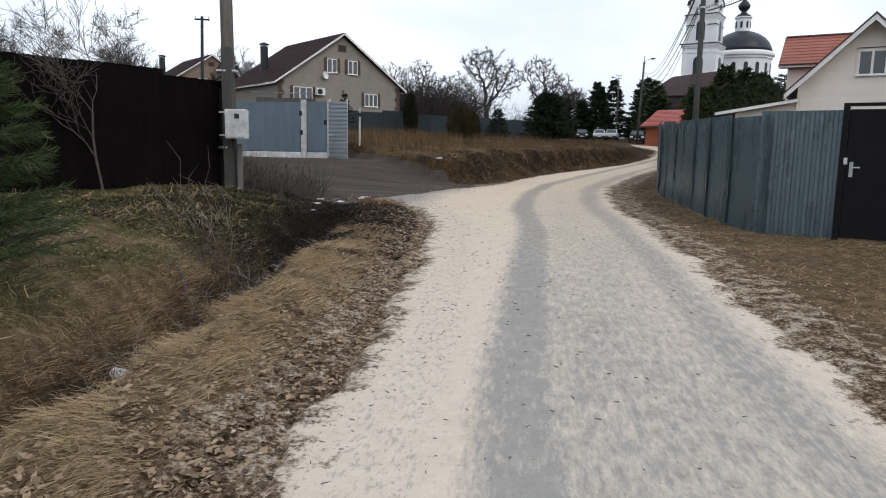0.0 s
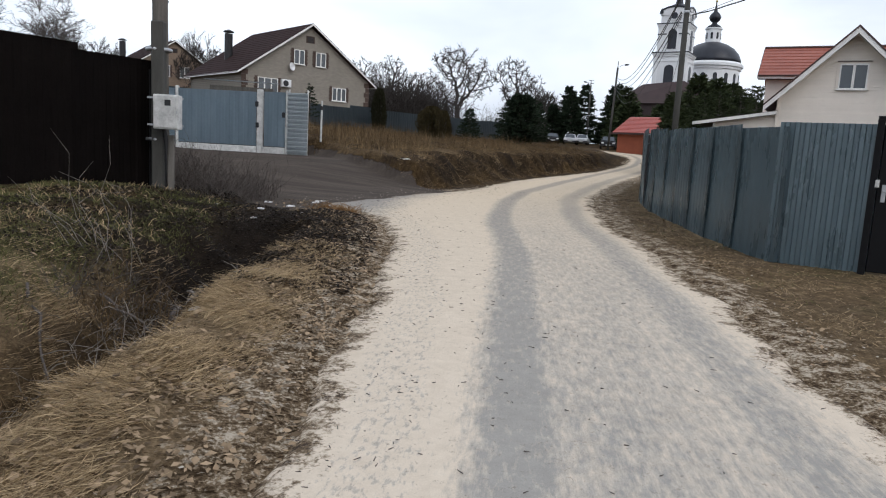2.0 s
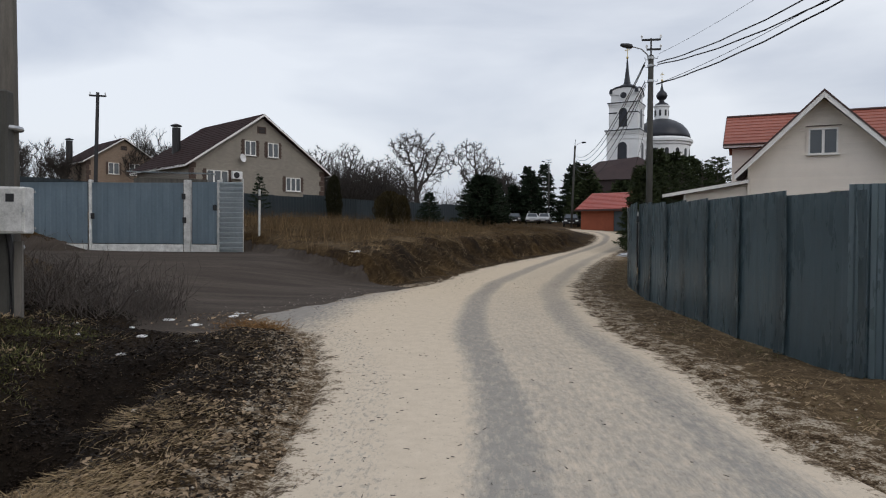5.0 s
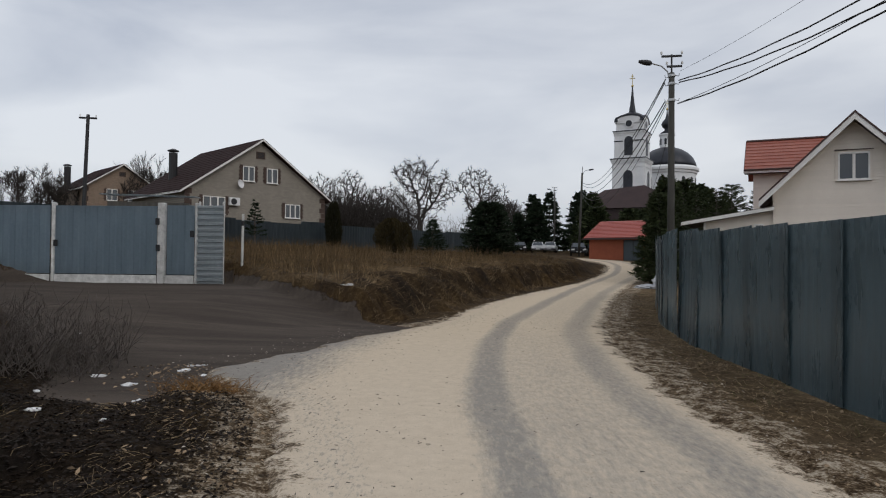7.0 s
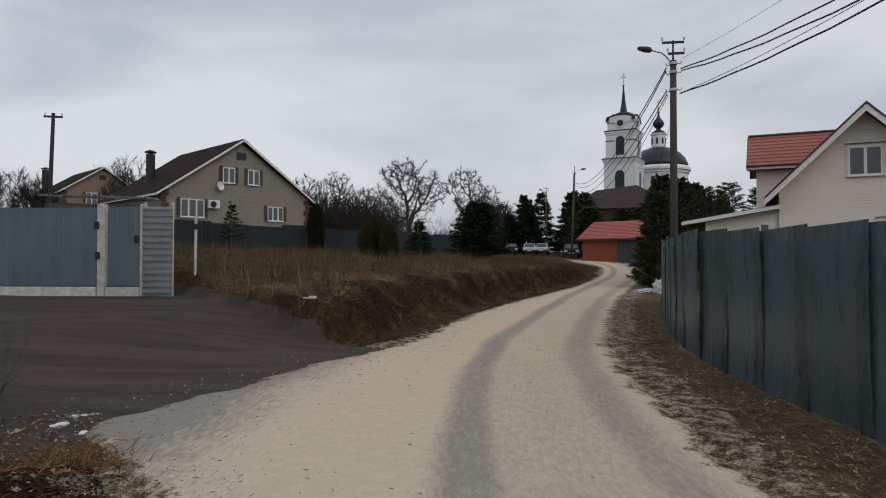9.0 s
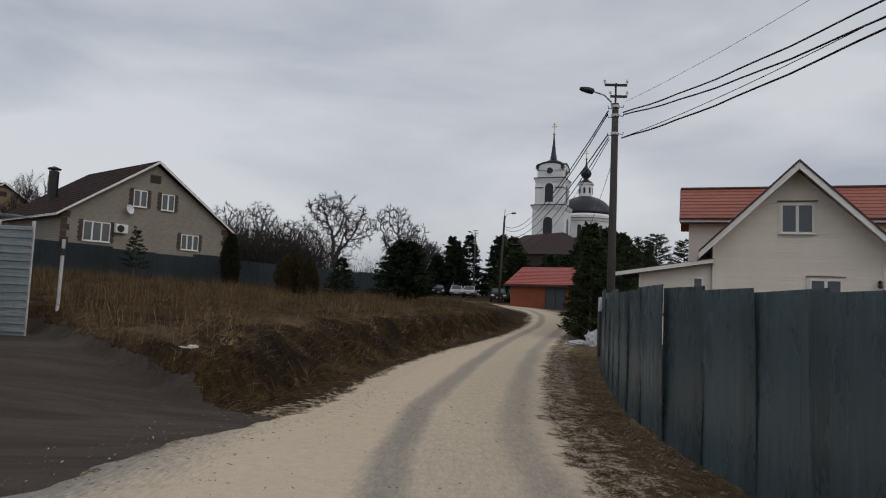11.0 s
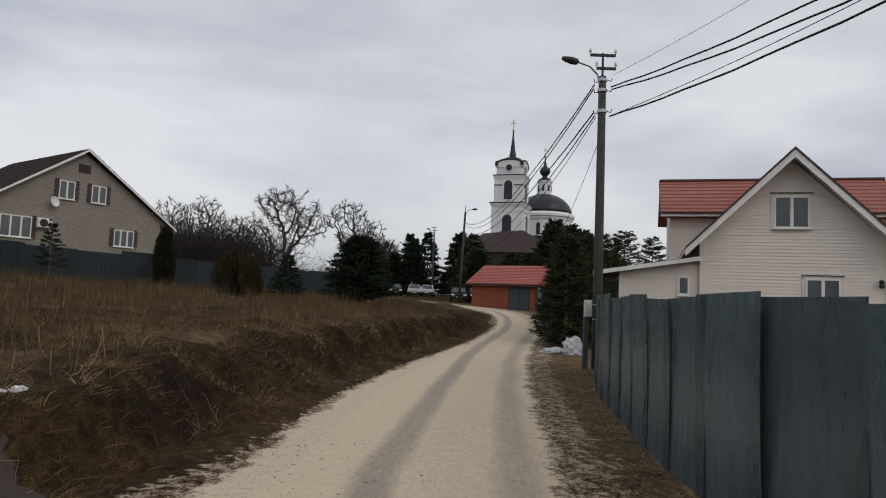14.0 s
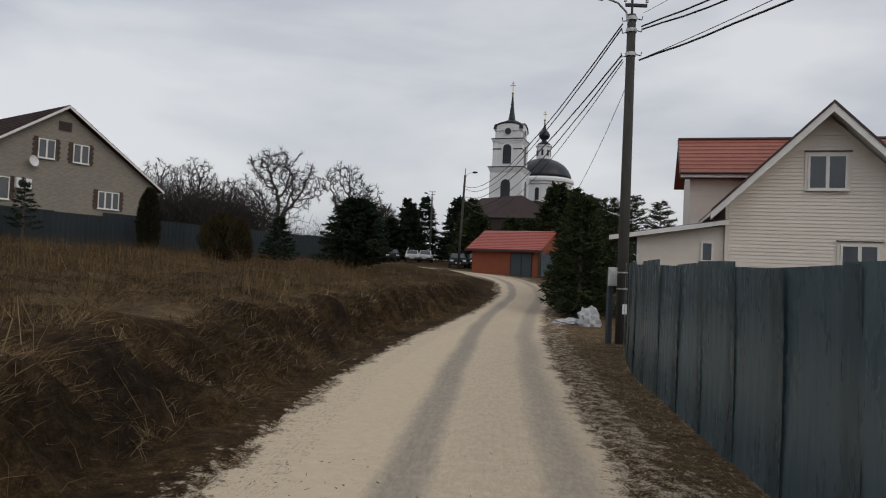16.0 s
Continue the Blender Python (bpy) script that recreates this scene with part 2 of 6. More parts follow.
def side_of(x, y):
    """Metres from the left edge (negative inside) and from the right edge, both growing away from the road."""
    x, y = np.asarray(x, float), np.asarray(y, float)
    shape = x.shape
    q = np.stack([x.ravel(), y.ravel()], 1)
    res = []
    for line, sign in ((PLAN_L, 1.0), (PLAN_R, -1.0)):
        best, side = np.full(len(q), 1e9), np.zeros(len(q))
        a, b = line[:-1], line[1:]
        ab = b - a
        ll = (ab ** 2).sum(1)
        if len(q) < 64:
            d = q[:, None, :] - a[None]
            t = np.clip((d * ab).sum(2) / ll, 0, 1)
            dist = ((d - t[..., None] * ab) ** 2).sum(2)
            k = dist.argmin(1)
            i = np.arange(len(q))
            side = (ab[None, :, 0] * d[..., 1] - ab[None, :, 1] * d[..., 0])[i, k]
            res.append((np.sqrt(dist[i, k]) * np.where(side * sign > 0, 1, -1)).reshape(shape))
            continue
        for k in range(len(a)):
            d = q - a[k]
            t = np.clip((d @ ab[k]) / ll[k], 0, 1)
            e = d - t[:, None] * ab[k]
            dist = (e ** 2).sum(1)
            cross = ab[k][0] * d[:, 1] - ab[k][1] * d[:, 0]
            m = dist < best
            best[m], side[m] = dist[m], cross[m]
        res.append((np.sqrt(best) * np.where(side * sign > 0, 1, -1)).reshape(shape))
    return res


def lumps(x, y, s, seed=0.0):
    """Cheap smooth noise, about -1 to 1."""
    x, y = x / s + seed, y / s - 1.7 * seed
    return (np.sin(x * 1.9 + 1.3 * np.sin(y * 1.1 + seed)) + np.sin(y * 2.3 + 1.7 * np.sin(x * 0.9)) + 0.6 * np.sin((x + y) * 4.1 + 2 * np.sin(x * 2.2 - y))) / 2.6


# the asphalt drive that climbs from the road to the steel gates
def drive_mask(x, y):
    """1 on the drive, 0 off it."""
    left = np.interp(y, [12.8, 13.6, 14.6, 16, 20, 24.6], [-2.5, -2.7, -3.0, -3.9, -6.5, -10.5])
    right = np.interp(y, [12.8, 13.8, 14.5, 19.4, 20.4, 21.4, 22.4, 24.6], [-1.9, -1.5, 1.6, 1.5, -0.1, -1.1, -1.9, -3.3])
    m = smooth(-0.25, 0.15, x - left) * smooth(-0.25, 0.15, right - x) * smooth(12.8, 13.3, y + 0.25 * lumps(x, y, 0.6, 3)) * (1 - smooth(24.6, 25.0, y))
    return m


def ground_z(x, y):
    x, y = np.asarray(x, float), np.asarray(y, float)
    dl, dr = side_of(x, y)
    rz = road_z(np.clip(y, -14, 127))
    z = rz.copy()
    # field and bank on the left beyond the drive
    field = 0.50 - 0.04 * x + 0.0335 * np.minimum(y, 75) + 0.005 * np.maximum(y - 75, 0)
    field = np.clip(field, 0.3, 3.6) + 0.10 * lumps(x, y, 1.4) + 0.07 * lumps(x, y, 0.5, 3)
    field = np.maximum(field, rz + 0.25)
    bank = smooth(0.55, 1.75, dl + 0.42 * lumps(x, y, 0.8, 1.0) + 0.2 * lumps(x, y, 0.3, 4))
    far_left = rz + (field - rz) * bank
    # lawn and ditch on the left before the drive
    lawn = rz + 0.12 + 0.30 * smooth(1.6, 4.0, dl) + 0.03 * lumps(x, y, 0.8, 2)
    ditch = -0.66 * np.exp(-((dl - 1.7 - 0.14 * lumps(y, y, 1.2)) / 0.46) ** 2) * (0.8 + 0.35 * lumps(y, y, 0.9, 2)) * (1 - smooth(10.2, 11.6, y))
    near_left = rz + (lawn - rz) * smooth(0.0, 1.1, dl) + ditch + 0.035 * lumps(x, y, 0.35, 5) * smooth(0.1, 0.6, dl)
    w = smooth(17.0, 21.5, y + 0.35 * x)
    left = near_left * (1 - w) + far_left * w
    dz = road_z(14.0) + (1.0 - road_z(14.0)) * smooth(14.5, 24.0, y - 0.12 * x)
    dz = rz + (dz - rz) * smooth(0.0, 4.0, dl)
    dm = drive_mask(x, y)
    left = left * (1 - dm) + dz * dm
    back = smooth(24.4, 26.0, y) * smooth(2.4, 4.6, -x)
    left = left * (1 - back) + np.maximum(left, 1.0) * back
    # verge on the right
    right = rz - 0.05 * smooth(0.1, 1.0, dr) + 0.03 * lumps(x, y, 0.45, 7) * smooth(0.05, 0.5, dr) + 0.015 * np.clip(dr - 3, 0, 60)
    z = np.where(dl > 0, left, np.where(dr > 0, right, rz - 0.03))
    return z


def gz(x, y):
    return float(ground_z(np.array([x]), np.array([y]))[0])


# ---- mesh helpers ----
def from_arrays(name, verts, faces, material, smooth_shade=False):
    """A mesh from numpy arrays; faces all with the same number of corners."""
    me = bpy.data.meshes.new(name)
    verts, faces = np.asarray(verts, np.float32), np.asarray(faces, np.int32)
    n = faces.shape[1]
    me.vertices.add(len(verts))
    me.vertices.foreach_set("co", verts.ravel())
    me.loops.add(faces.size)
    me.loops.foreach_set("vertex_index", faces.ravel())
    me.polygons.add(len(faces))
    me.polygons.foreach_set("loop_start", np.arange(0, faces.size, n, dtype=np.int32))
    me.polygons.foreach_set("loop_total", np.full(len(faces), n, np.int32))
    me.update(calc_edges=True)
    me.validate()
    if smooth_shade:
        me.polygons.foreach_set("use_smooth", np.ones(len(faces), bool))
    me.materials.append(material)
    return me


def bm_mesh(name, bm, material, smooth_shade=False):
    me = bpy.data.meshes.new(name)
    bmesh.ops.recalc_face_normals(bm, faces=bm.faces)
    bm.to_mesh(me)
    bm.free()
    if smooth_shade:
        me.polygons.foreach_set("use_smooth", np.ones(len(me.polygons), bool))
    me.materials.append(material)
    return me


def part(name, bm, material, parent, label="", smooth_shade=False):
    """One mesh under a thing or a part."""
    ob = new(name, bm if isinstance(bm, bpy.types.Mesh) else bm_mesh(name, bm, material, smooth_shade))
    ob.parent = parent
    if label:
        ob["label"] = label
    return ob


def thing(name, m, label, category, group="", kind=""):
    ob = new(name)
    ob.empty_display_size = 0.2
    ob.matrix_basis = m
    return tagged(ob, label, category, group, kind)


def box(x0, x1, y0, y1, z0, z1, bevel=0.0, bm=None):
    bm = bm or bmesh.new()
    m = Matrix.Translation(((x0 + x1) / 2, (y0 + y1) / 2, (z0 + z1) / 2)) @ Matrix.Diagonal((x1 - x0, y1 - y0, z1 - z0, 1))
    geom = bmesh.ops.create_cube(bm, size=1, matrix=m)
    if bevel:
        edges = {e for v in geom["verts"] for e in v.link_edges}
        bmesh.ops.bevel(bm, geom=list(edges), offset=bevel, segments=1, affect="EDGES")
    return bm


def poly(points, thick, bm=None):
    """A flat outline given corner by corner, pushed along thick."""
    bm = bm or bmesh.new()
    a = [bm.verts.new(p) for p in points]
    b = [bm.verts.new(Vector(p) + Vector(thick)) for p in points]
    bm.faces.new(a)
    bm.faces.new(b[::-1])
    for i in range(len(a)):
        j = (i + 1) % len(a)
        bm.faces.new((a[i], b[i], b[j], a[j]))
    return bm


def tube(pts, radii, sides=8, bm=None, cap=True):
    """A round bar along points, tapering by radii."""
    bm = bm or bmesh.new()
    pts = [Vector(p) for p in pts]
    radii = radii if isinstance(radii, (list, tuple)) else [radii] * len(pts)
    rings = []
    for i, p in enumerate(pts):
        d = (pts[min(i + 1, len(pts) - 1)] - pts[max(i - 1, 0)]).normalized()
        q = d.to_track_quat("Z", "Y")
        rings.append([bm.verts.new(p + q @ Vector((math.cos(a) * radii[i], math.sin(a) * radii[i], 0))) for a in [2 * math.pi * k / sides for k in range(sides)]])
    for r0, r1 in zip(rings, rings[1:]):
        for k in range(sides):
            bm.faces.new((r0[k], r0[(k + 1) % sides], r1[(k + 1) % sides], r1[k]))
    if cap:
        bm.faces.new(rings[0][::-1])
        bm.faces.new(rings[-1])
    return bm


def lathe(profile, sides=24, bm=None, at=(0, 0, 0)):
    """Radius and height pairs turned round the upright."""
    bm = bm or bmesh.new()
    rings = []
    for r, z in profile:
        rings.append([bm.verts.new((at[0] + r * math.cos(2 * math.pi * k / sides), at[1] + r * math.sin(2 * math.pi * k / sides), at[2] + z)) for k in range(sides)])
    for r0, r1 in zip(rings, rings[1:]):
        for k in range(sides):
            bm.faces.new((r0[k], r0[(k + 1) % sides], r1[(k + 1) % sides], r1[k]))
    bm.faces.new(rings[0][::-1])
    bm.faces.new(rings[-1])
    return bm


# ---- ground and road ----
def ground_material():
    n = Nodes("verge_soil_and_grass")
    at = n.add("ShaderNodeAttribute")
    at.attribute_name = "cover"
    sep = n.add("ShaderNodeSeparateColor")
    n.link(at.outputs["Color"], sep.inputs["Color"])
    green, sand, tar = sep.outputs["Red"], sep.outputs["Green"], sep.outputs["Blue"]
    fine, mid, big = n.noise(42, 6, 0.7), n.noise(7, 6, 0.65), n.noise(0.9, 4)
    straw = n.ramp(n.mix(0.5, fine, mid), [(0.34, (0.013, 0.008, 0.004)), (0.5, (0.055, 0.035, 0.016)), (0.68, (0.16, 0.105, 0.048))])
    pale = n.ramp(n.mix(0.5, fine, mid), [(0.34, (0.05, 0.035, 0.021)), (0.5, (0.17, 0.122, 0.072)), (0.66, (0.36, 0.265, 0.16))])
    soil = n.ramp(n.mix(0.5, fine, mid), [(0.35, (0.010, 0.0075, 0.006)), (0.7, (0.042, 0.03, 0.022))])
    c = n.mix(n.ramp(big, [(0.42, 0.0), (0.62, 0.75)]), straw, soil)
    c = n.mix(n.math("MULTIPLY", at.outputs["Alpha"], 0.85), c, pale)
    turf = n.ramp(n.mix(0.55, fine, mid), [(0.33, (0.016, 0.017, 0.008)), (0.5, (0.066, 0.062, 0.027)), (0.7, (0.20, 0.16, 0.082))])
    c = n.mix(green, c, turf)
    wet_dark = n.add("ShaderNodeAttribute")
    wet_dark.attribute_name = "wet_dark"
    c = n.mix(wet_dark.outputs["Fac"], c, n.ramp(n.mix(0.5, fine, mid), [(0.35, (0.005, 0.004, 0.0035)), (0.58, (0.02, 0.015, 0.011)), (0.72, (0.06, 0.045, 0.03))]))
    sandc = n.ramp(n.mix(0.5, fine, mid), [(0.42, (0.04, 0.025, 0.014)), (0.5, (0.17, 0.122, 0.074)), (0.57, (0.50, 0.43, 0.335))])
    edge = n.ramp(n.math("ADD", sand, n.math("MULTIPLY", n.math("SUBTRACT", mid, 0.5), 1.6)), [(0.42, 0.0), (0.6, 1.0)])
    c = n.mix(edge, c, sandc)
    asph = n.ramp(n.mix(0.5, n.noise(120, 3, 0.7), n.noise(0.7, 6, 0.75, stretch=(0.35, 2.4, 1), distort=0.6)), [(0.34, (0.034, 0.028, 0.024)), (0.5, (0.068, 0.056, 0.047)), (0.64, (0.115, 0.095, 0.079))])
    tare = n.ramp(n.math("ADD", tar, n.math("MULTIPLY", n.math("SUBTRACT", n.noise(3, 5, 0.7), 0.5), 0.9)), [(0.45, 0.0), (0.53, 1.0)])
    c = n.mix(tare, c, asph)
    flat = n.math("SUBTRACT", 1.0, n.math("MULTIPLY", tare, 0.85))
    n.bump(n.math("MULTIPLY", n.math("ADD", fine, n.math("MULTIPLY", mid, 2.0)), flat), 0.8, 0.03)
    return n.done(c, 0.95, 0, 0.05)


def steps(lo, hi, fine, out_lo, out_hi):
    mid = list(np.arange(lo, hi + 1e-6, fine))
    a, d = [], fine
    v = mid[0]
    while v > out_lo:
        d *= 1.22
        v -= d
        a.append(v)
    b, d, v = [], fine, mid[-1]
    while v < out_hi:
        d *= 1.22
        v += d
        b.append(v)
    return np.array(a[::-1] + mid + b)


def build_ground():
    xs, ys = steps(-7.5, 12.0, 0.13, -1400, 1400), steps(-1.0, 44.0, 0.15, -900, 2200)
    X, Y = np.meshgrid(xs, ys)
    Z = ground_z(X, Y)
    dl, dr = side_of(X, Y)
    n, m = X.shape
    idx = np.arange(n * m).reshape(n, m)
    faces = np.stack([idx[:-1, :-1], idx[:-1, 1:], idx[1:, 1:], idx[1:, :-1]], -1).reshape(-1, 4)
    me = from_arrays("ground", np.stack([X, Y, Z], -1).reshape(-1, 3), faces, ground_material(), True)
    green = smooth(2.0, 2.7, dl) * (1 - smooth(9.5, 13.0, Y)) * (0.15 + 0.75 * smooth(-0.35, 0.35, lumps(X, Y, 0.55, 3) + 0.5 * lumps(X, Y, 0.2, 1))) * (Y < 16)
    green = green + 0.35 * smooth(0.8, 1.8, dr) * (lumps(X, Y, 0.8, 4) > 0.25)
    near_l = 1 - smooth(0.05, 0.75 + 0.25 * lumps(Y, Y, 0.8), dl)
    near_r = 1 - smooth(0.05, 0.85 + 0.25 * lumps(Y, Y, 0.7, 4), dr)
    sand = np.where(dl > 0, near_l, np.where(dr > 0, near_r, 1.0)) * 0.95
    sand = sand * np.where(dl > 0, 1 - 0.75 * smooth(19, 23, Y), 1.0)
    tar = drive_mask(X, Y)
    sand = np.where(tar > 0.4, 0.0, sand)
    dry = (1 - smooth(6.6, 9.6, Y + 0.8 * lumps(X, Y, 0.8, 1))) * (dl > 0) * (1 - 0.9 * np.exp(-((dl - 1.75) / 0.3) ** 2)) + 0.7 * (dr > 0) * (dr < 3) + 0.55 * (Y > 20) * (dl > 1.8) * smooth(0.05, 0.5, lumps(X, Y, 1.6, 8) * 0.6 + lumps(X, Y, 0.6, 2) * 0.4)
    col = np.stack([np.clip(green, 0, 1), np.clip(sand, 0, 1), tar, np.clip(dry, 0, 1)], -1).reshape(-1, 4).astype(np.float32)
    ca = me.color_attributes.new("cover", "FLOAT_COLOR", "POINT")
    ca.data.foreach_set("color", col.ravel())
    # wet ground before the drive; darker colour too along ditch bed and bank slope
    wet_dark = np.clip(smooth(6.8, 9.6, Y + 0.8 * lumps(X, Y, 0.8, 1)) * (Y < 16.5) * smooth(0.25, 0.8, dl + 0.3 * lumps(X, Y, 0.4, 6)) * (1 - smooth(2.6, 3.8, dl)) * 0.78
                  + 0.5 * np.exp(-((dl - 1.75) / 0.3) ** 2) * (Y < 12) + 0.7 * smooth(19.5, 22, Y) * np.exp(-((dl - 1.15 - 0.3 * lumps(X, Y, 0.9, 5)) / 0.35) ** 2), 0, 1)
    wa = me.attributes.new("wet_dark", "FLOAT", "POINT")
    wa.data.foreach_set("value", wet_dark.ravel().astype(np.float32))
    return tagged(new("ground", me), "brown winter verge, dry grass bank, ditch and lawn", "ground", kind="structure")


def road_material():
    n = Nodes("sanded_asphalt_lane")
    uv = n.co.outputs["UV"]
    sep = n.add("ShaderNodeSeparateXYZ")
    n.link(uv, sep.inputs["Vector"])
    wob = n.math("MULTIPLY", n.math("SUBTRACT", n.noise(0.35, 2, 0.5, uv), 0.5), 0.25)
    u = n.math("ADD", sep.outputs["X"], wob)
    grain, mid, big = n.noise(150, 3, 0.75), n.noise(9, 6, 0.7), n.noise(1.1, 5, 0.65, uv, (1.6, 0.35, 1))
    tread = n.noise(15, 5, 0.75, uv, (1.3, 0.35, 1))
    asph = n.ramp(n.mix(0.45, grain, mid), [(0.3, (0.215, 0.208, 0.192)), (0.7, (0.34, 0.33, 0.305))])
    sand = n.ramp(n.mix(0.5, grain, mid), [(0.3, (0.52, 0.44, 0.345)), (0.7, (0.70, 0.61, 0.495))])

    def band(centre, half, soft):
        d = n.math("ABSOLUTE", n.math("SUBTRACT", u, centre))
        mr = n.add("ShaderNodeMapRange")
        mr.interpolation_type = "SMOOTHSTEP"
        n.link(d, mr.inputs["Value"])
        for k, v in (("From Min", half - soft), ("From Max", half + soft), ("To Min", 1.0), ("To Max", 0.0)):
            mr.inputs[k].default_value = v
        return mr.outputs["Result"]

    far = n.add("ShaderNodeMapRange", From_Min=18.0, From_Max=34.0)
    n.link(sep.outputs["Y"], far.inputs["Value"])
    far = far.outputs["Result"]
    asph = n.mix(far, asph, n.ramp(n.mix(0.5, grain, mid), [(0.3, (0.20, 0.177, 0.148)), (0.7, (0.31, 0.278, 0.236))]))
    tracks = n.math("MULTIPLY", n.math("MAXIMUM", band(2.0, 0.25, 0.18), n.math("MULTIPLY", band(0.64, 0.3, 0.24), 0.85)), n.math("SUBTRACT", 0.84, n.math("MULTIPLY", far, 0.12)))
    middle = n.math("MULTIPLY", band(1.25, 0.7, 0.25), n.math("SUBTRACT", 0.6, n.math("MULTIPLY", far, 0.3)))
    bare = n.math("MAXIMUM", tracks, middle)
    patch = n.math("MULTIPLY", n.math("SUBTRACT", n.mix(0.4, tread, n.mix(0.5, big, n.noise(30, 4, 0.75, uv, (1.5, 0.3, 1)))), 0.5), 3.2)
    bare = n.math("ADD", bare, n.math("MULTIPLY", patch, n.math("SUBTRACT", 0.85, n.math("MULTIPLY", far, 0.45))))
    f = n.ramp(bare, [(0.22, 0.0), (0.8, 0.92)])
    sand = n.mix(far, sand, n.mix(1.0, sand, (0.93, 0.885, 0.80), "MULTIPLY"))
    c = n.mix(f, sand, asph)
    # worn apron by the drive: grey asphalt shows through
    apron = n.ramp(n.math("ADD", n.math("MULTIPLY", n.math("SUBTRACT", u, 3.7), 0.9), patch), [(0.0, 0.0), (0.75, 0.85)])
    c = n.mix(apron, c, n.ramp(n.mix(0.5, grain, mid), [(0.3, (0.13, 0.125, 0.12)), (0.7, (0.27, 0.26, 0.24))]))
    # the edges break up into leaf mould and grit
    ed = n.add("ShaderNodeUVMap")
    ed.uv_map = "edges"
    es = n.add("ShaderNodeSeparateXYZ")
    n.link(ed.outputs["UV"], es.inputs["Vector"])
    near = n.math("MINIMUM", es.outputs["X"], es.outputs["Y"])
    rag = n.mix(0.4, n.noise(4.5, 5, 0.7), n.noise(24, 5, 0.75))
    gone = n.ramp(n.math("ADD", n.math("SUBTRACT", 1.0, n.math("MULTIPLY", near, 2.5)), n.math("MULTIPLY", n.math("SUBTRACT", rag, 0.5), 3.6)), [(0.42, 0.0), (0.68, 1.0)])
    # scuffed grey flecks beside the edge that the verge spills over
    fl = n.add("ShaderNodeMapRange", From_Min=0.15, From_Max=0.42, To_Min=0.42, To_Max=0.0)
    n.link(n.math("ABSOLUTE", n.math("SUBTRACT", es.outputs["X"], 0.5)), fl.inputs["Value"])
    fleck = n.ramp(n.math("ADD", fl.outputs["Result"], n.math("MULTIPLY", n.math("SUBTRACT", n.noise(21, 5, 0.7, uv, (1.5, 0.55, 1)), 0.5), 1.6)), [(0.44, 0.0), (0.6, 0.6)])
    c = n.mix(fleck, c, asph)
    mould = n.ramp(n.mix(0.5, n.noise(42, 6, 0.7), n.noise(7, 6, 0.65)), [(0.42, (0.04, 0.025, 0.014)), (0.5, (0.17, 0.122, 0.074)), (0.57, (0.50, 0.43, 0.335))])
    c = n.mix(gone, c, mould)
    dirt = n.noise(26, 4, 0.8)
    c = n.mix(n.ramp(dirt, [(0.61, 0.0), (0.66, 0.5)]), c, (0.16, 0.13, 0.10))
    n.bump(n.math("ADD", grain, n.math("MULTIPLY", tread, 2.0)), 0.35, 0.008)
    return n.done(c, 0.9, 0, 0.25)


def build_road():
    ncross = 30
    verts, uvs, eds = [], [], []
    run = 0.0
    for i in range(len(EDGE_L)):
        a, b = EDGE_L[i], EDGE_R[i]
        if i:
            run += float(np.linalg.norm((EDGE_L[i] + EDGE_R[i] - EDGE_L[i - 1] - EDGE_R[i - 1]) / 2))
        w = float(np.linalg.norm(b - a))
        ra = 0.05 * math.sin(run * 2.1) + 0.05 * math.sin(run * 5.3 + 1) + 0.04 * math.sin(run * 11.7)
        rb = 0.05 * math.sin(run * 1.7 + 2) + 0.05 * math.sin(run * 4.9) + 0.04 * math.sin(run * 12.9)
        for k in range(ncross + 1):
            f = k / ncross
            ff = f + (ra * (1 - f) ** 3 + rb * f ** 3) / w
            p = a + (b - a) * ff
            crown = 0.03 * (1 - (2 * f - 1) ** 2)
            edge = -0.06 if k in (0, ncross) else 0.004
            verts.append((p[0], p[1], float(road_z(p[1])) + crown + edge))
            uvs.append(((1 - ff) * w, run))
            eds.append((f * w, (1 - f) * w))
    n = len(EDGE_L)
    idx = np.arange(n * (ncross + 1)).reshape(n, ncross + 1)
    faces = np.stack([idx[:-1, :-1], idx[:-1, 1:], idx[1:, 1:], idx[1:, :-1]], -1).reshape(-1, 4)
    me = from_arrays("road", verts, faces, road_material(), True)
    lay = me.uv_layers.new(name="metres")
    li = np.empty(len(me.loops), np.int32)
    me.loops.foreach_get("vertex_index", li)
    lay.data.foreach_set("uv", np.array(uvs, np.float32)[li].ravel())
    lay = me.uv_layers.new(name="edges")
    lay.data.foreach_set("uv", np.array(eds, np.float32)[li].ravel())
    return tagged(new("road", me), "narrow asphalt lane dusted with pale sand", "road", kind="structure")


build_ground()
build_road()


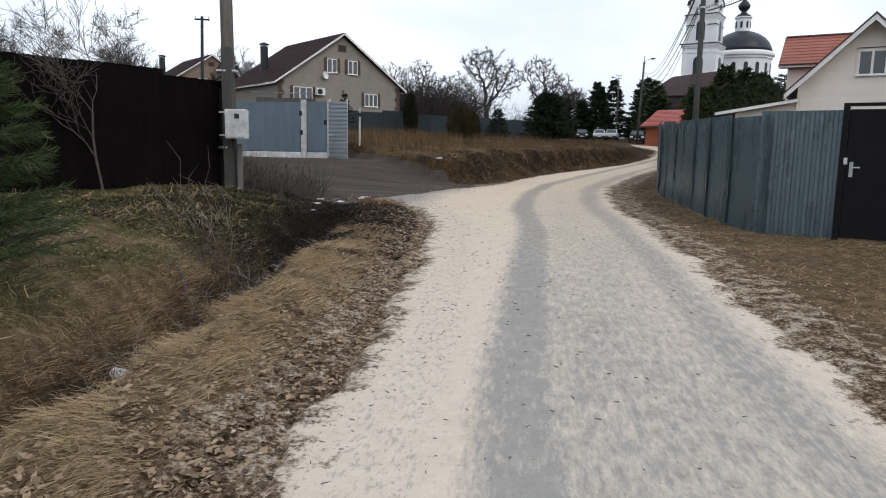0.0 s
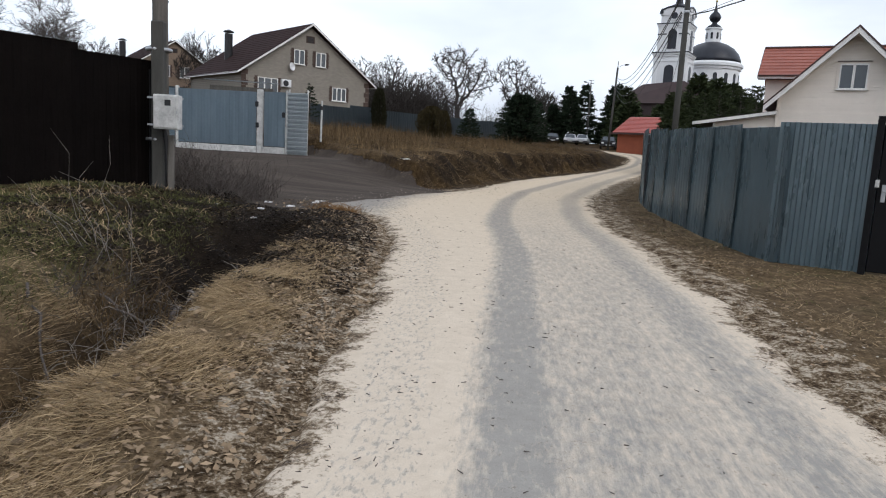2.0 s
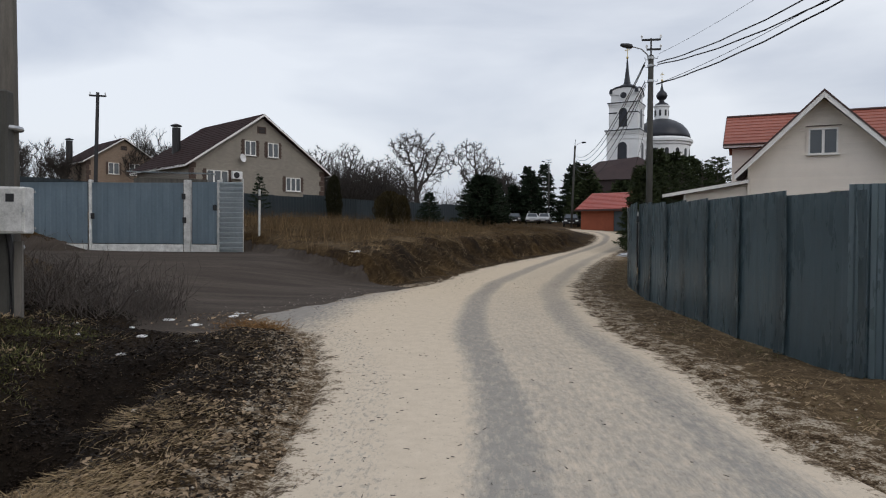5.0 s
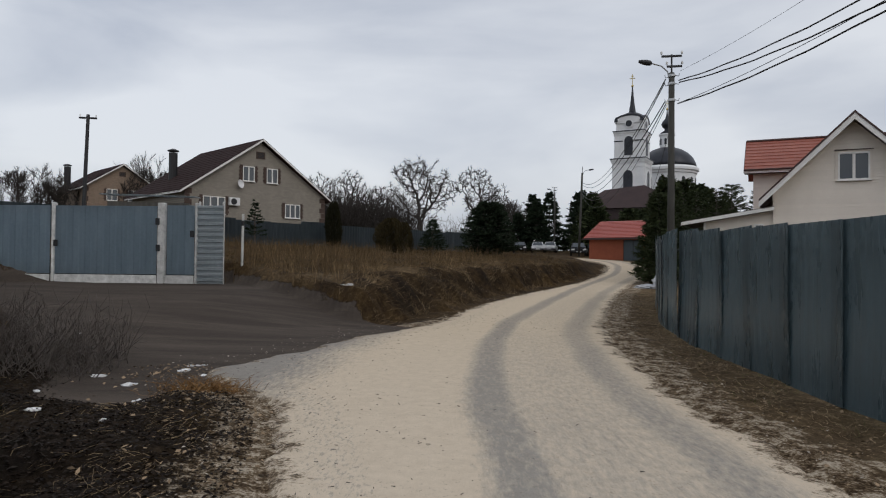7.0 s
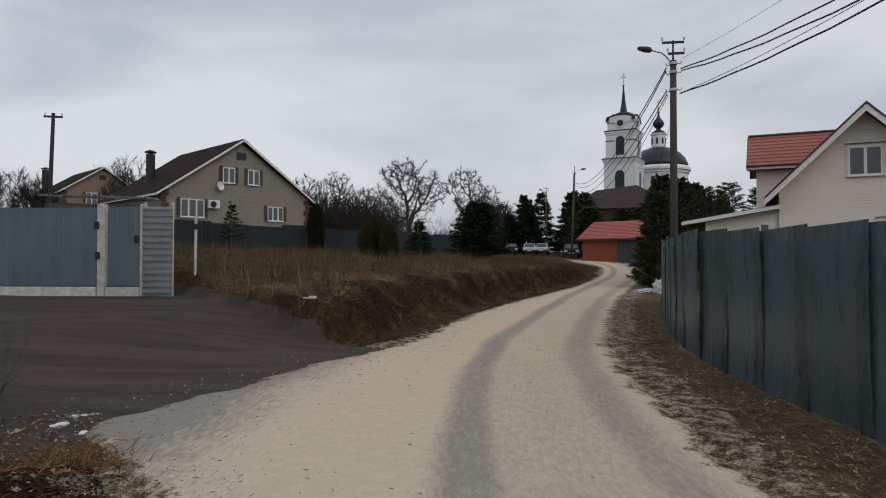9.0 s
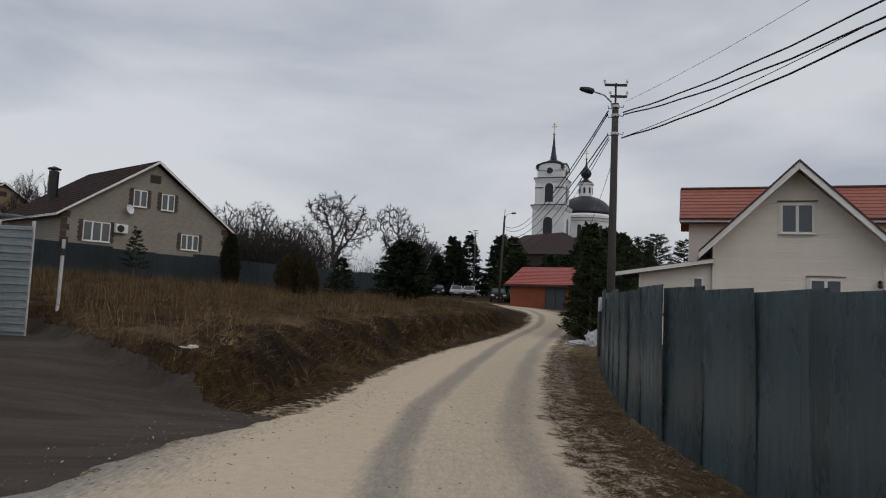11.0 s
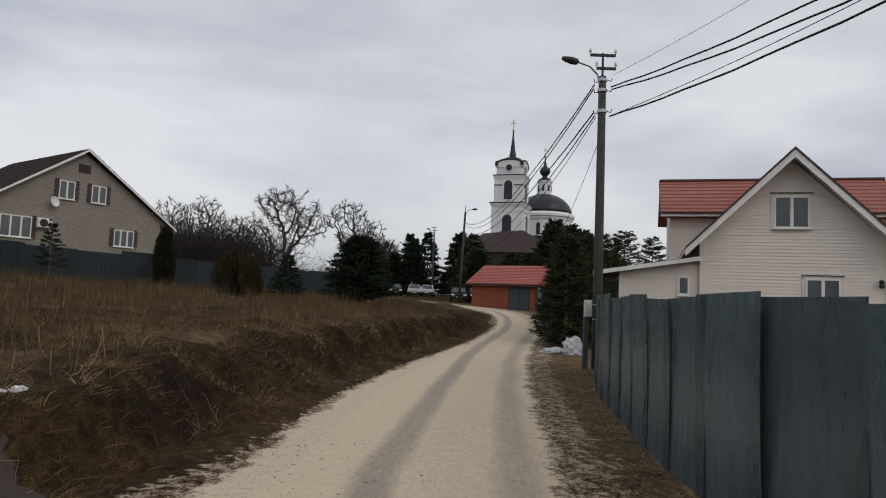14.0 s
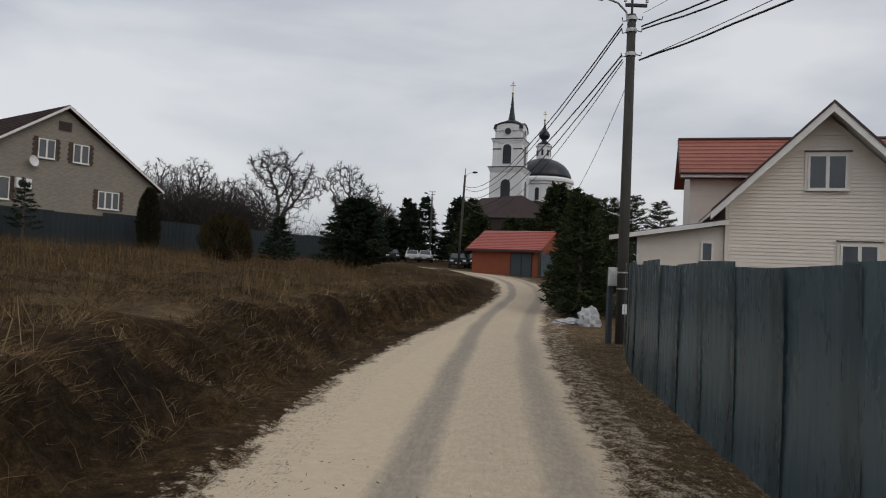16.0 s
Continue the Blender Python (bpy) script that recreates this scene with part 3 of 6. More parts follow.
# ---- fences ----
def ribbed(width, height, pitch, depth, bow=0.0, lie=False):
    """A trapezoid-ribbed steel sheet in x and z, thickness to the back; lie: the ribs run level."""
    prof, x, length = [], 0.0, (height if lie else width)
    while x < length - 1e-6:
        for dx, d in ((0.0, 0.0), (0.38, 0.0), (0.5, depth), (0.88, depth)):
            v = x + dx * pitch
            if v < length:
                prof.append((v, d))
        x += pitch
    prof.append((length, 0.0))
    bm = bmesh.new()
    cuts = [0, 0.35, 0.7, 1.0]
    rows = []
    for c in cuts:
        row = []
        for v, d in prof:
            if lie:
                row.append(bm.verts.new((c * width, -d, v)))
            else:
                row.append(bm.verts.new((v, -d + bow * math.sin(math.pi * c), c * height)))
        rows.append(row)
    for r0, r1 in zip(rows, rows[1:]):
        for k in range(len(prof) - 1):
            bm.faces.new((r0[k], r0[k + 1], r1[k + 1], r1[k]))
    geom = bmesh.ops.solidify(bm, geom=bm.faces[:], thickness=0.004)
    return bm


def sheet_fence(name, line, z_of, height, material, label, sheet=1.15, pitch=0.14, depth=0.014, jitter=0.03, seed=1, lean=1.2, posts=True, rail=True, top_z=None, lap=0.16, skew=0.3, proud=0.0):
    """Steel sheets side by side along a line, each a part, on posts and rails."""
    rnd = random.Random(seed)
    top = thing(name, pose(line[0][0], line[0][1], z_of(*line[0])), label, "fence")
    base = Vector((line[0][0], line[0][1], z_of(*line[0])))
    for (xa, ya), (xb, yb) in zip(line, line[1:]):
        span = math.hypot(xb - xa, yb - ya)
        n = max(1, round(span / sheet))
        w = span / n
        ang = math.degrees(math.atan2(yb - ya, xb - xa))
        for k in range(n):
            f = k / n
            x, y = xa + (xb - xa) * f, ya + (yb - ya) * f
            zl = min(z_of(x, y), z_of(xa + (xb - xa) * (k + 1) / n, ya + (yb - ya) * (k + 1) / n)) + 0.02 + rnd.uniform(-jitter, jitter) * 0.4
            h = (height if top_z is None else top_z(y) - zl) + rnd.uniform(-jitter, jitter)
            o = part("sheet", ribbed(w + lap, h, pitch, depth, rnd.uniform(-0.02, 0.02)), material, top)
            o.matrix_basis = pose(x - base.x, y - base.y, zl - base.z,
                                  rnd.uniform(-1, 1) * lean, rnd.uniform(-1, 1) * lean * skew, ang + proud + rnd.uniform(-1, 1) * lean * 0.5) @ pose(-lap / 2, 0.004 * (k % 2), 0)
            if posts and k % 2 == 0:
                o = part("post", box(-0.03, 0.03, -0.03, 0.03, -0.3, height - 0.12), M["dark_metal"], top)
                o.matrix_basis = pose(x - base.x, y - base.y, z_of(x, y) - base.z, 0, 0, ang) @ pose(0, 0.07, 0)
        if rail:
            for hh in (0.35, height - 0.35):
                za, zb = z_of(xa, ya) + hh - base.z, z_of(xb, yb) + hh - base.z
                off = Vector((-(yb - ya), xb - xa, 0)).normalized() * 0.055
                part("rail", tube([(xa - base.x + off.x, ya - base.y + off.y, za), (xb - base.x + off.x, yb - base.y + off.y, zb)], 0.018, 4), M["dark_metal"], top)
    return top


FENCE_R = [(10.75, 30.75), (8.8, 27.2), (7.35, 23.6), (6.3, 20.8), (5.72, 18.7), (5.36, 16.4), (5.06, 14.2), (4.87, 12.4), (5.0, 11.0)]


def even_steps(pts, step):
    """The line smoothed and cut into equal steps."""
    p = dense(pts, 10)
    s = np.concatenate([[0], np.cumsum(np.linalg.norm(np.diff(p, axis=0), axis=1))])
    t = np.linspace(0, s[-1], max(2, round(s[-1] / step)) + 1)
    return [(float(np.interp(v, s, p[:, 0])), float(np.interp(v, s, p[:, 1]))) for v in t]


sheet_fence("steel_fence", even_steps(FENCE_R, 1.12), gz, 1.9, M["fence_grey"], "battered blue-grey corrugated steel fence along the lane", 1.1, 0.19, 0.003, 0.035, 3, 0.9, lap=0.24, skew=1.7, proud=-0.9,
            top_z=lambda y: float(np.interp(y, [10, 12, 16, 19, 21, 27, 31], [1.97, 2.02, 2.12, 2.18, 2.22, 2.34, 2.42])))
sheet_fence("steel_fence", [(5.0, 11.0), (5.86, 10.42)], gz, 1.9, M["fence_grey"], "narrow-ribbed blue-grey steel fence beside the black gate", 1.1, 0.125, 0.028, 0.01, 4, 0.3)
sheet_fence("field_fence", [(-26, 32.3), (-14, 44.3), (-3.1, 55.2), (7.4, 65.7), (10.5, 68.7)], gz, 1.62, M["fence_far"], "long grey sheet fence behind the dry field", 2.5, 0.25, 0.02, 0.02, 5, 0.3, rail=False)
sheet_fence("brown_fence", [(-14.5, -2.2), (-6.4, 10.0), (-4.2, 13.35)], gz, 2.02, M["brown_sheet"], "tall dark brown steel sheet fence behind the lawn", 1.2, 0.2, 0.012, 0.005, 6, 0.15)
sheet_fence("brown_fence", [(-4.2, 13.35), (-9.5, 17.0)], gz, 2.02, M["brown_sheet"], "tall dark brown steel sheet fence turning from the drive", 1.2, 0.2, 0.012, 0.005, 7, 0.15)


# ---- houses ----
def window(parent, x, z, w, h, y, mullions=1, frame_m=None, sill=True, label=""):
    """A framed window on a wall that faces -y at y: frame, bars, panes, sill."""
    fm = frame_m or M["trim_white"]
    t = 0.065
    bm = box(x - w / 2, x + w / 2, y - 0.05, y + 0.06, z, z + t)
    box(x - w / 2, x + w / 2, y - 0.05, y + 0.06, z + h - t, z + h, bm=bm)
    box(x - w / 2, x - w / 2 + t, y - 0.05, y + 0.06, z + t, z + h - t, bm=bm)
    box(x + w / 2 - t, x + w / 2, y - 0.05, y + 0.06, z + t, z + h - t, bm=bm)
    win = part("window", bm, fm, parent, label)
    n = mullions + 1
    for k in range(mullions):
        xm = x - w / 2 + (k + 1) * w / n
        part("mullion", box(xm - 0.055, xm + 0.055, y - 0.045, y + 0.05, z + t, z + h - t), fm, win)
    for k in range(n):
        x0, x1 = x - w / 2 + k * w / n + 0.06, x - w / 2 + (k + 1) * w / n - 0.06
        part("pane", box(x0, x1, y - 0.012, y + 0.0, z + t, z + h - t), M["glass"], win)
    if sill:
        part("sill", box(x - w / 2 - 0.06, x + w / 2 + 0.06, y - 0.12, y + 0.02, z - 0.05, z - 0.002, 0.008), fm, win)
    return win


def tile_rows(xa, xb, za, zb, y0, y1, rows, material, parent):
    """Stepped courses of metal tile on one slope, from (xa, za) up to (xb, zb)."""
    for k in range(rows):
        f0, f1 = k / rows, (k + 1) / rows
        p0, p1 = (xa + (xb - xa) * f0, za + (zb - za) * f0), (xa + (xb - xa) * f1, za + (zb - za) * f1)
        part("tile_course", poly([(p0[0], y0, p0[1] + 0.045), (p1[0], y0, p1[1] + 0.015), (p1[0], y0, p1[1] - 0.01), (p0[0], y0, p0[1] - 0.01)], (0, y1 - y0, 0)), material, parent)


def siding_wall(parent, outline, y, thick, material, lap=0.125):
    """Lapped boards clipped to an outline in x and z, each board a part-thick strip, in front of a solid wall."""
    part("wall", poly([(x, y, z) for x, z in outline], (0, thick, 0)), material, parent)
    zs = [p[1] for p in outline]
    z = min(zs)
    n = len(outline)
    while z < max(zs) - 0.03:
        z1 = min(z + lap, max(zs) - 0.005)

        def cut(zz):
            xs = []
            for i in range(n):
                (xa, za), (xb, zb) = outline[i], outline[(i + 1) % n]
                if min(za, zb) <= zz <= max(za, zb) and abs(za - zb) > 1e-6:
                    xs.append(xa + (xb - xa) * (zz - za) / (zb - za))
            return (min(xs), max(xs)) if xs else None
        a, b = cut(z + 0.002), cut(z1 - 0.002)
        if a and b and b[1] - b[0] > 0.05:
            bm = bmesh.new()
            v = [bm.verts.new(p) for p in ((a[0], y - 0.026, z), (a[1], y - 0.026, z), (b[1], y - 0.004, z1), (b[0], y - 0.004, z1),
                                           (a[0], y, z), (a[1], y, z), (b[1], y, z1), (b[0], y, z1))]
            for f in ((0, 1, 2, 3), (4, 7, 6, 5), (0, 4, 5, 1), (3, 2, 6, 7), (0, 3, 7, 4), (1, 5, 6, 2)):
                bm.faces.new([v[i] for i in f])
            part("siding_board", bm, material, parent)
        z += lap


def cream_house():
    """Gable 6.16 m wide, lean-to on one side, cross wing behind. Local x runs along the gable, y to the back."""
    z0 = 0.55
    h = thing("cream_house", pose(18.05, 36.6, z0, 0, 0, -31), "cream siding house with red metal tile roof and white trim", "house")
    W, apex, eave = 6.16, 8.02 - z0, 4.95 - z0
    siding_wall(h, [(0, 0), (W, 0), (W, eave), (W / 2, apex - 0.12), (0, eave)], 0, 0.2, M["siding"])
    part("side_wall", box(0, 0.2, 0.2, 9, 0, eave), M["siding"], h)
    part("side_wall", box(W - 0.2, W, 0.2, 9, 0, eave), M["siding"], h)
    for x in (0.0, W):
        part("corner_trim", box(x - 0.07, x + 0.07, -0.06, 0.08, 0, eave - 0.1, 0.01), M["siding"], h)
    # main roof
    ov, y0, y1 = 0.62, -0.75, 9.0
    k = (apex - eave) / (W / 2)
    e = eave - ov * k
    for s, name in ((-1, "roof"), (1, "roof")):
        xe, xm = (-ov, W / 2) if s < 0 else (W + ov, W / 2)
        part(name, poly([(xe, y0, e), (xm, y0, apex), (xm, y0, apex + 0.1), (xe, y0, e + 0.1)], (0, y1 - y0, 0)), M["trim_white"], h)
        tile_rows(xe, xm, e + 0.12, apex + 0.12, y0 - 0.02, y1, 14, M["red_tile"], h)
        # bargeboard and the dark flashing over it
        part("bargeboard", poly([(xe, y0 - 0.035, e - 0.16), (xm, y0 - 0.035, apex - 0.20), (xm, y0 - 0.035, apex + 0.08), (xe, y0 - 0.035, e + 0.10)], (0, 0.03, 0)), M["trim_white"], h)
        part("flashing", poly([(xe, y0 - 0.06, e + 0.10), (xm, y0 - 0.06, apex + 0.085), (xm, y0 - 0.06, apex + 0.19), (xe, y0 - 0.06, e + 0.2)], (0, 0.1, 0)), M["roof_edge"], h)
    window(h, W / 2 + 0.02, 5.32 - z0, 1.2, 1.2, -0.03)
    window(h, 4.12, 2.2 - z0, 1.15, 1.3, -0.03)
    # surround boards
    for x, z, w, hh in ((W / 2 + 0.02, 5.32 - z0, 1.2, 1.2), (4.12, 2.2 - z0, 1.15, 1.3)):
        bm = box(x - w / 2 - 0.1, x - w / 2, -0.055, -0.03, z - 0.05, z + hh + 0.1)
        box(x + w / 2, x + w / 2 + 0.1, -0.055, -0.03, z - 0.05, z + hh + 0.1, bm=bm)
        box(x - w / 2, x + w / 2, -0.055, -0.03, z + hh, z + hh + 0.1, bm=bm)
        part("window_surround", bm, M["siding"], h)
        part("drip_cap", box(x - w / 2 - 0.13, x + w / 2 + 0.13, -0.12, -0.02, z + hh + 0.1, z + hh + 0.125), M["roof_edge"], h)
    # cross wing
    ridge, we, xa, xb, yr = 8.15 - z0, 6.35 - z0, -1.4, 7.85, 5.7
    for k2 in range(9):
        f0, f1 = k2 / 9, (k2 + 1) / 9
        ya, yb = yr - 2.45 * (1 - f0), yr - 2.45 * (1 - f1)
        za, zb = we + (ridge - we) * f0, we + (ridge - we) * f1
        part("tile_course", poly([(xa, ya, za + 0.05), (xa, yb, zb + 0.015), (xa, yb, zb - 0.03), (xa, ya, za - 0.03)], (xb - xa, 0, 0)), M["red_tile"], h)
    part("wing_roof_back", poly([(xa, yr + 0.02, ridge), (xa, yr + 2.45, we), (xa, yr + 2.45, we - 0.05), (xa, yr + 0.02, ridge - 0.05)], (xb - xa, 0, 0)), M["red_tile"], h)
    part("wing_fascia", box(xa, xb, yr - 2.5, yr - 2.46, we - 0.16, we + 0.02), M["trim_white"], h)
    part("wing_gutter", tube([(xa, yr - 2.56, we + 0.0), (xb, yr - 2.56, we + 0.0)], 0.05, 6), M["roof_edge"], h)
    part("wing_soffit", box(xa, xb, yr - 2.45, yr - 1.9, we - 0.16, we - 0.13), M["roof_edge"], h)
    part("ridge_cap", tube([(xa, yr, ridge + 0.03), (xb, yr, ridge + 0.03)], 0.08, 6), M["roof_edge"], h)
    siding_wall(h, [(xa + 0.4, 2.5), (xb - 0.4, 2.5), (xb - 0.4, we - 0.1), (xa + 0.4, we - 0.1)], yr - 1.9, 3.6, M["siding"])
    part("wing_gable", poly([(xa + 0.4, yr - 1.9, we - 0.1), (xa + 0.4, yr + 1.7, we - 0.1), (xa + 0.4, yr - 0.1, ridge - 0.2)], (0.15, 0, 0)), M["siding"], h)
    part("wing_gable", poly([(xb - 0.55, yr - 1.9, we - 0.1), (xb - 0.55, yr + 1.7, we - 0.1), (xb - 0.55, yr - 0.1, ridge - 0.2)], (0.15, 0, 0)), M["siding"], h)
    part("wing_bargeboard", poly([(xa - 0.03, yr - 2.45, we - 0.14), (xa - 0.03, yr, ridge - 0.14), (xa - 0.03, yr, ridge + 0.03), (xa - 0.03, yr - 2.45, we + 0.03)], (0.03, 0, 0)), M["roof_edge"], h)
    # lean-to
    siding_wall(h, [(-3.0, 0), (-0.08, 0), (-0.08, 4.05 - z0), (-3.0, 3.58 - z0)], 0.12, 0.15, M["siding"])
    part("lean_to_roof", poly([(-3.95, -0.35, 3.52 - z0), (-0.0, -0.35, 4.16 - z0), (-0.0, -0.35, 4.24 - z0), (-3.95, -0.35, 3.6 - z0)], (0, 5.2, 0)), M["roof_edge"], h)
    part("lean_to_fascia", poly([(-3.97, -0.39, 3.42 - z0), (-0.0, -0.39, 4.06 - z0), (-0.0, -0.39, 4.22 - z0), (-3.97, -0.39, 3.58 - z0)], (0, 0.035, 0)), M["trim_white"], h)
    part("lean_to_post", box(-3.0, -2.9, -0.0, 0.14, 0, 3.55 - z0), M["trim_white"], h)
    window(h, -0.62, 2.75 - z0, 0.42, 0.72, 0.09, 0)
    lamp = part("wall_lamp", lathe([(0.04, 0), (0.09, 0.05), (0.07, 0.2), (0.11, 0.23), (0.02, 0.3)], 8, at=(W - 0.2, -0.16, 3.2 - z0)), M["dark_metal"], h)
    part("lamp_arm", tube([(W - 0.2, -0.02, 3.5 - z0), (W - 0.2, -0.16, 3.5 - z0)], 0.015, 5), M["dark_metal"], lamp)
    return h


cream_house()


def brick_material(name, dark, light, mortar):
    n = Nodes(name)
    mp = n.add("ShaderNodeMapping", Rotation=(radians(90), 0, 0))
    n.link(n.co.outputs["Object"], mp.inputs["Vector"])
    br = n.add("ShaderNodeTexBrick", Scale=1.0, Mortar_Size=0.012, Brick_Width=0.26, Row_Height=0.085)
    for k, c in (("Color1", dark), ("Color2", light), ("Mortar", mortar)):
        br.inputs[k].default_value = (*c, 1)
    n.link(mp.outputs["Vector"], br.inputs["Vector"])
    c = n.mix(n.ramp(n.noise(0.5, 5), [(0.35, 0.0), (0.7, 0.35)]), br.outputs["Color"], tuple(v * 0.75 for v in dark))
    n.bump(br.outputs["Fac"], -0.4, 0.01)
    return n.done(c, 0.9)


M["pale_brick"] = brick_material("pale_silicate_brick", (0.235, 0.212, 0.177), (0.305, 0.275, 0.232), (0.21, 0.19, 0.163))


def brick_house(m, W, L, eave, apex, label, wall_m, windows, chimney, extra=True):
    """Gable at y=0 facing -y, x from 0 to W, ridge to the back. Windows: x, z, w, h, mullions."""
    h = thing("brick_house", m, label, "house")
    part("gable_wall", poly([(0, 0, -2), (W, 0, -2), (W, 0, eave), (W / 2, 0, apex - 0.15), (0, 0, eave)], (0, 0.4, 0)), wall_m, h)
    part("side_wall", box(0, 0.4, 0.4, L, -2, eave), wall_m, h)
    part("side_wall", box(W - 0.4, W, 0.4, L, -2, eave), wall_m, h)
    part("back_wall", poly([(0, L - 0.4, -2), (W, L - 0.4, -2), (W, L - 0.4, eave), (W / 2, L - 0.4, apex - 0.15), (0, L - 0.4, eave)], (0, 0.4, 0)), wall_m, h)
    # darker brick quoins at the corners
    for x in (0, W):
        for k in range(14):
            w = 0.55 if k % 2 else 0.38
            z = -2 + k * (eave + 2) / 14
            part("quoin", box(x - 0.03 if x == 0 else x - w, w if x == 0 else x + 0.03, -0.03, 0.0, z, z + (eave + 2) / 14 - 0.02), M["dark_brick"], h)
    vent = part("attic_vent", box(W / 2 - 0.42, W / 2 + 0.42, -0.04, -0.002, apex - 1.55, apex - 0.95), M["dark_brick"], h)
    for k in range(4):
        part("vent_slat", box(W / 2 - 0.3, W / 2 + 0.3, -0.06, -0.042, apex - 1.48 + 0.12 * k, apex - 1.41 + 0.12 * k), M["dark_metal"], vent)
    ov, y0, y1 = 0.55, -0.45, L + 0.4
    k = (apex - eave) / (W / 2)
    for xe in (-ov, W + ov):
        e = eave - ov * k
        tile_rows(xe, W / 2, e + 0.12, apex + 0.12, y0, y1, 18, M["brown_roof"], h)
        part("roof_deck", poly([(xe, y0, e), (W / 2, y0, apex), (W / 2, y0, apex + 0.11), (xe, y0, e + 0.11)], (0, y1 - y0, 0)), M["roof_edge"], h)
        part("bargeboard", poly([(xe, y0 - 0.04, e - 0.06), (W / 2, y0 - 0.04, apex - 0.08), (W / 2, y0 - 0.04, apex + 0.1), (xe, y0 - 0.04, e + 0.1)], (0, 0.035, 0)), M["trim_white"], h)
        part("eave_board", box(min(xe, xe + 0.05), max(xe, xe + 0.05), y0, y1, e - 0.06, e + 0.1), M["trim_white"], h)
    for x, z, w, hh, mu in windows:
        window(h, x, z, w, hh, -0.03, mu)
        rows = 9
        for k2 in range(rows):
            q = 0.34 if k2 % 2 else 0.27
            za, zb = z - 0.05 + k2 * (hh + 0.15) / rows, z - 0.05 + (k2 + 1) * (hh + 0.15) / rows - 0.012
            part("window_quoin", box(x - w / 2 - q, x - w / 2 - 0.005, -0.035, 0.0, za, zb), M["dark_brick"], h)
            part("window_quoin", box(x + w / 2 + 0.005, x + w / 2 + q, -0.035, 0.0, za, zb), M["dark_brick"], h)
    cx, cy, ch, cr = chimney
    c = part("chimney", tube([(cx, cy, eave), (cx, cy, ch)], cr, 10), M["dark_metal"], h, "dark round metal flue")
    part("cowl", lathe([(cr * 1.3, 0), (cr * 1.35, 0.08), (cr * 0.3, 0.25)], 10, at=(cx, cy, ch + 0.12)), M["dark_metal"], c)
    if extra:
        dish = part("satellite_dish", lathe([(0.02, 0), (0.2, 0.03), (0.36, 0.11), (0.35, 0.12), (0.19, 0.05), (0.01, 0.03)], 16), M["plastic_white"], h, "white satellite dish")
        dish.matrix_basis = pose(4.5, -0.3, 4.9, 80, 0, 20)
        part("dish_arm", tube([(4.5, -0.3, 4.9), (4.55, 0.0, 4.8)], 0.03, 5), M["steel"], h)
        ac = part("air_conditioner", box(3.6, 4.5, -0.38, -0.06, 3.1, 3.75, 0.03), M["plastic_white"], h, "white outdoor air conditioner")
        part("fan_grille", lathe([(0.26, 0), (0.26, 0.02), (0.05, 0.03)], 16), M["dark_metal"], ac).matrix_basis = pose(3.95, -0.385, 3.42, 90, 0, 0)
    return h


HA = math.degrees(math.atan2(70.4 - 62.2, 10.1))
brick_house(pose(-15.0, 62.2, 2.9, 0, 0, HA), 13.0, 11.0, 4.3, 8.75, "pale brick two-storey house with brown roof", M["pale_brick"],
            [(5.4, 5.22, 1.05, 1.25, 1), (7.6, 5.22, 1.05, 1.25, 1), (2.4, 2.35, 1.9, 1.4, 2), (9.65, 2.35, 1.5, 1.2, 2)], (2.0, 7.1, 7.95, 0.37))
brick_house(pose(-37.55, 98.24, 3.6, 0, 0, HA), 9.4, 11.0, 7.2, 10.3, "smaller tan brick house with brown-red roof", brick_material("tan_brick", (0.22, 0.155, 0.11), (0.30, 0.22, 0.16), (0.17, 0.14, 0.11)),
            [(3.4, 5.5, 1.35, 1.5, 1), (6.1, 5.5, 1.35, 1.5, 1)], (-0.5, 5.2, 10.0, 0.42), False)


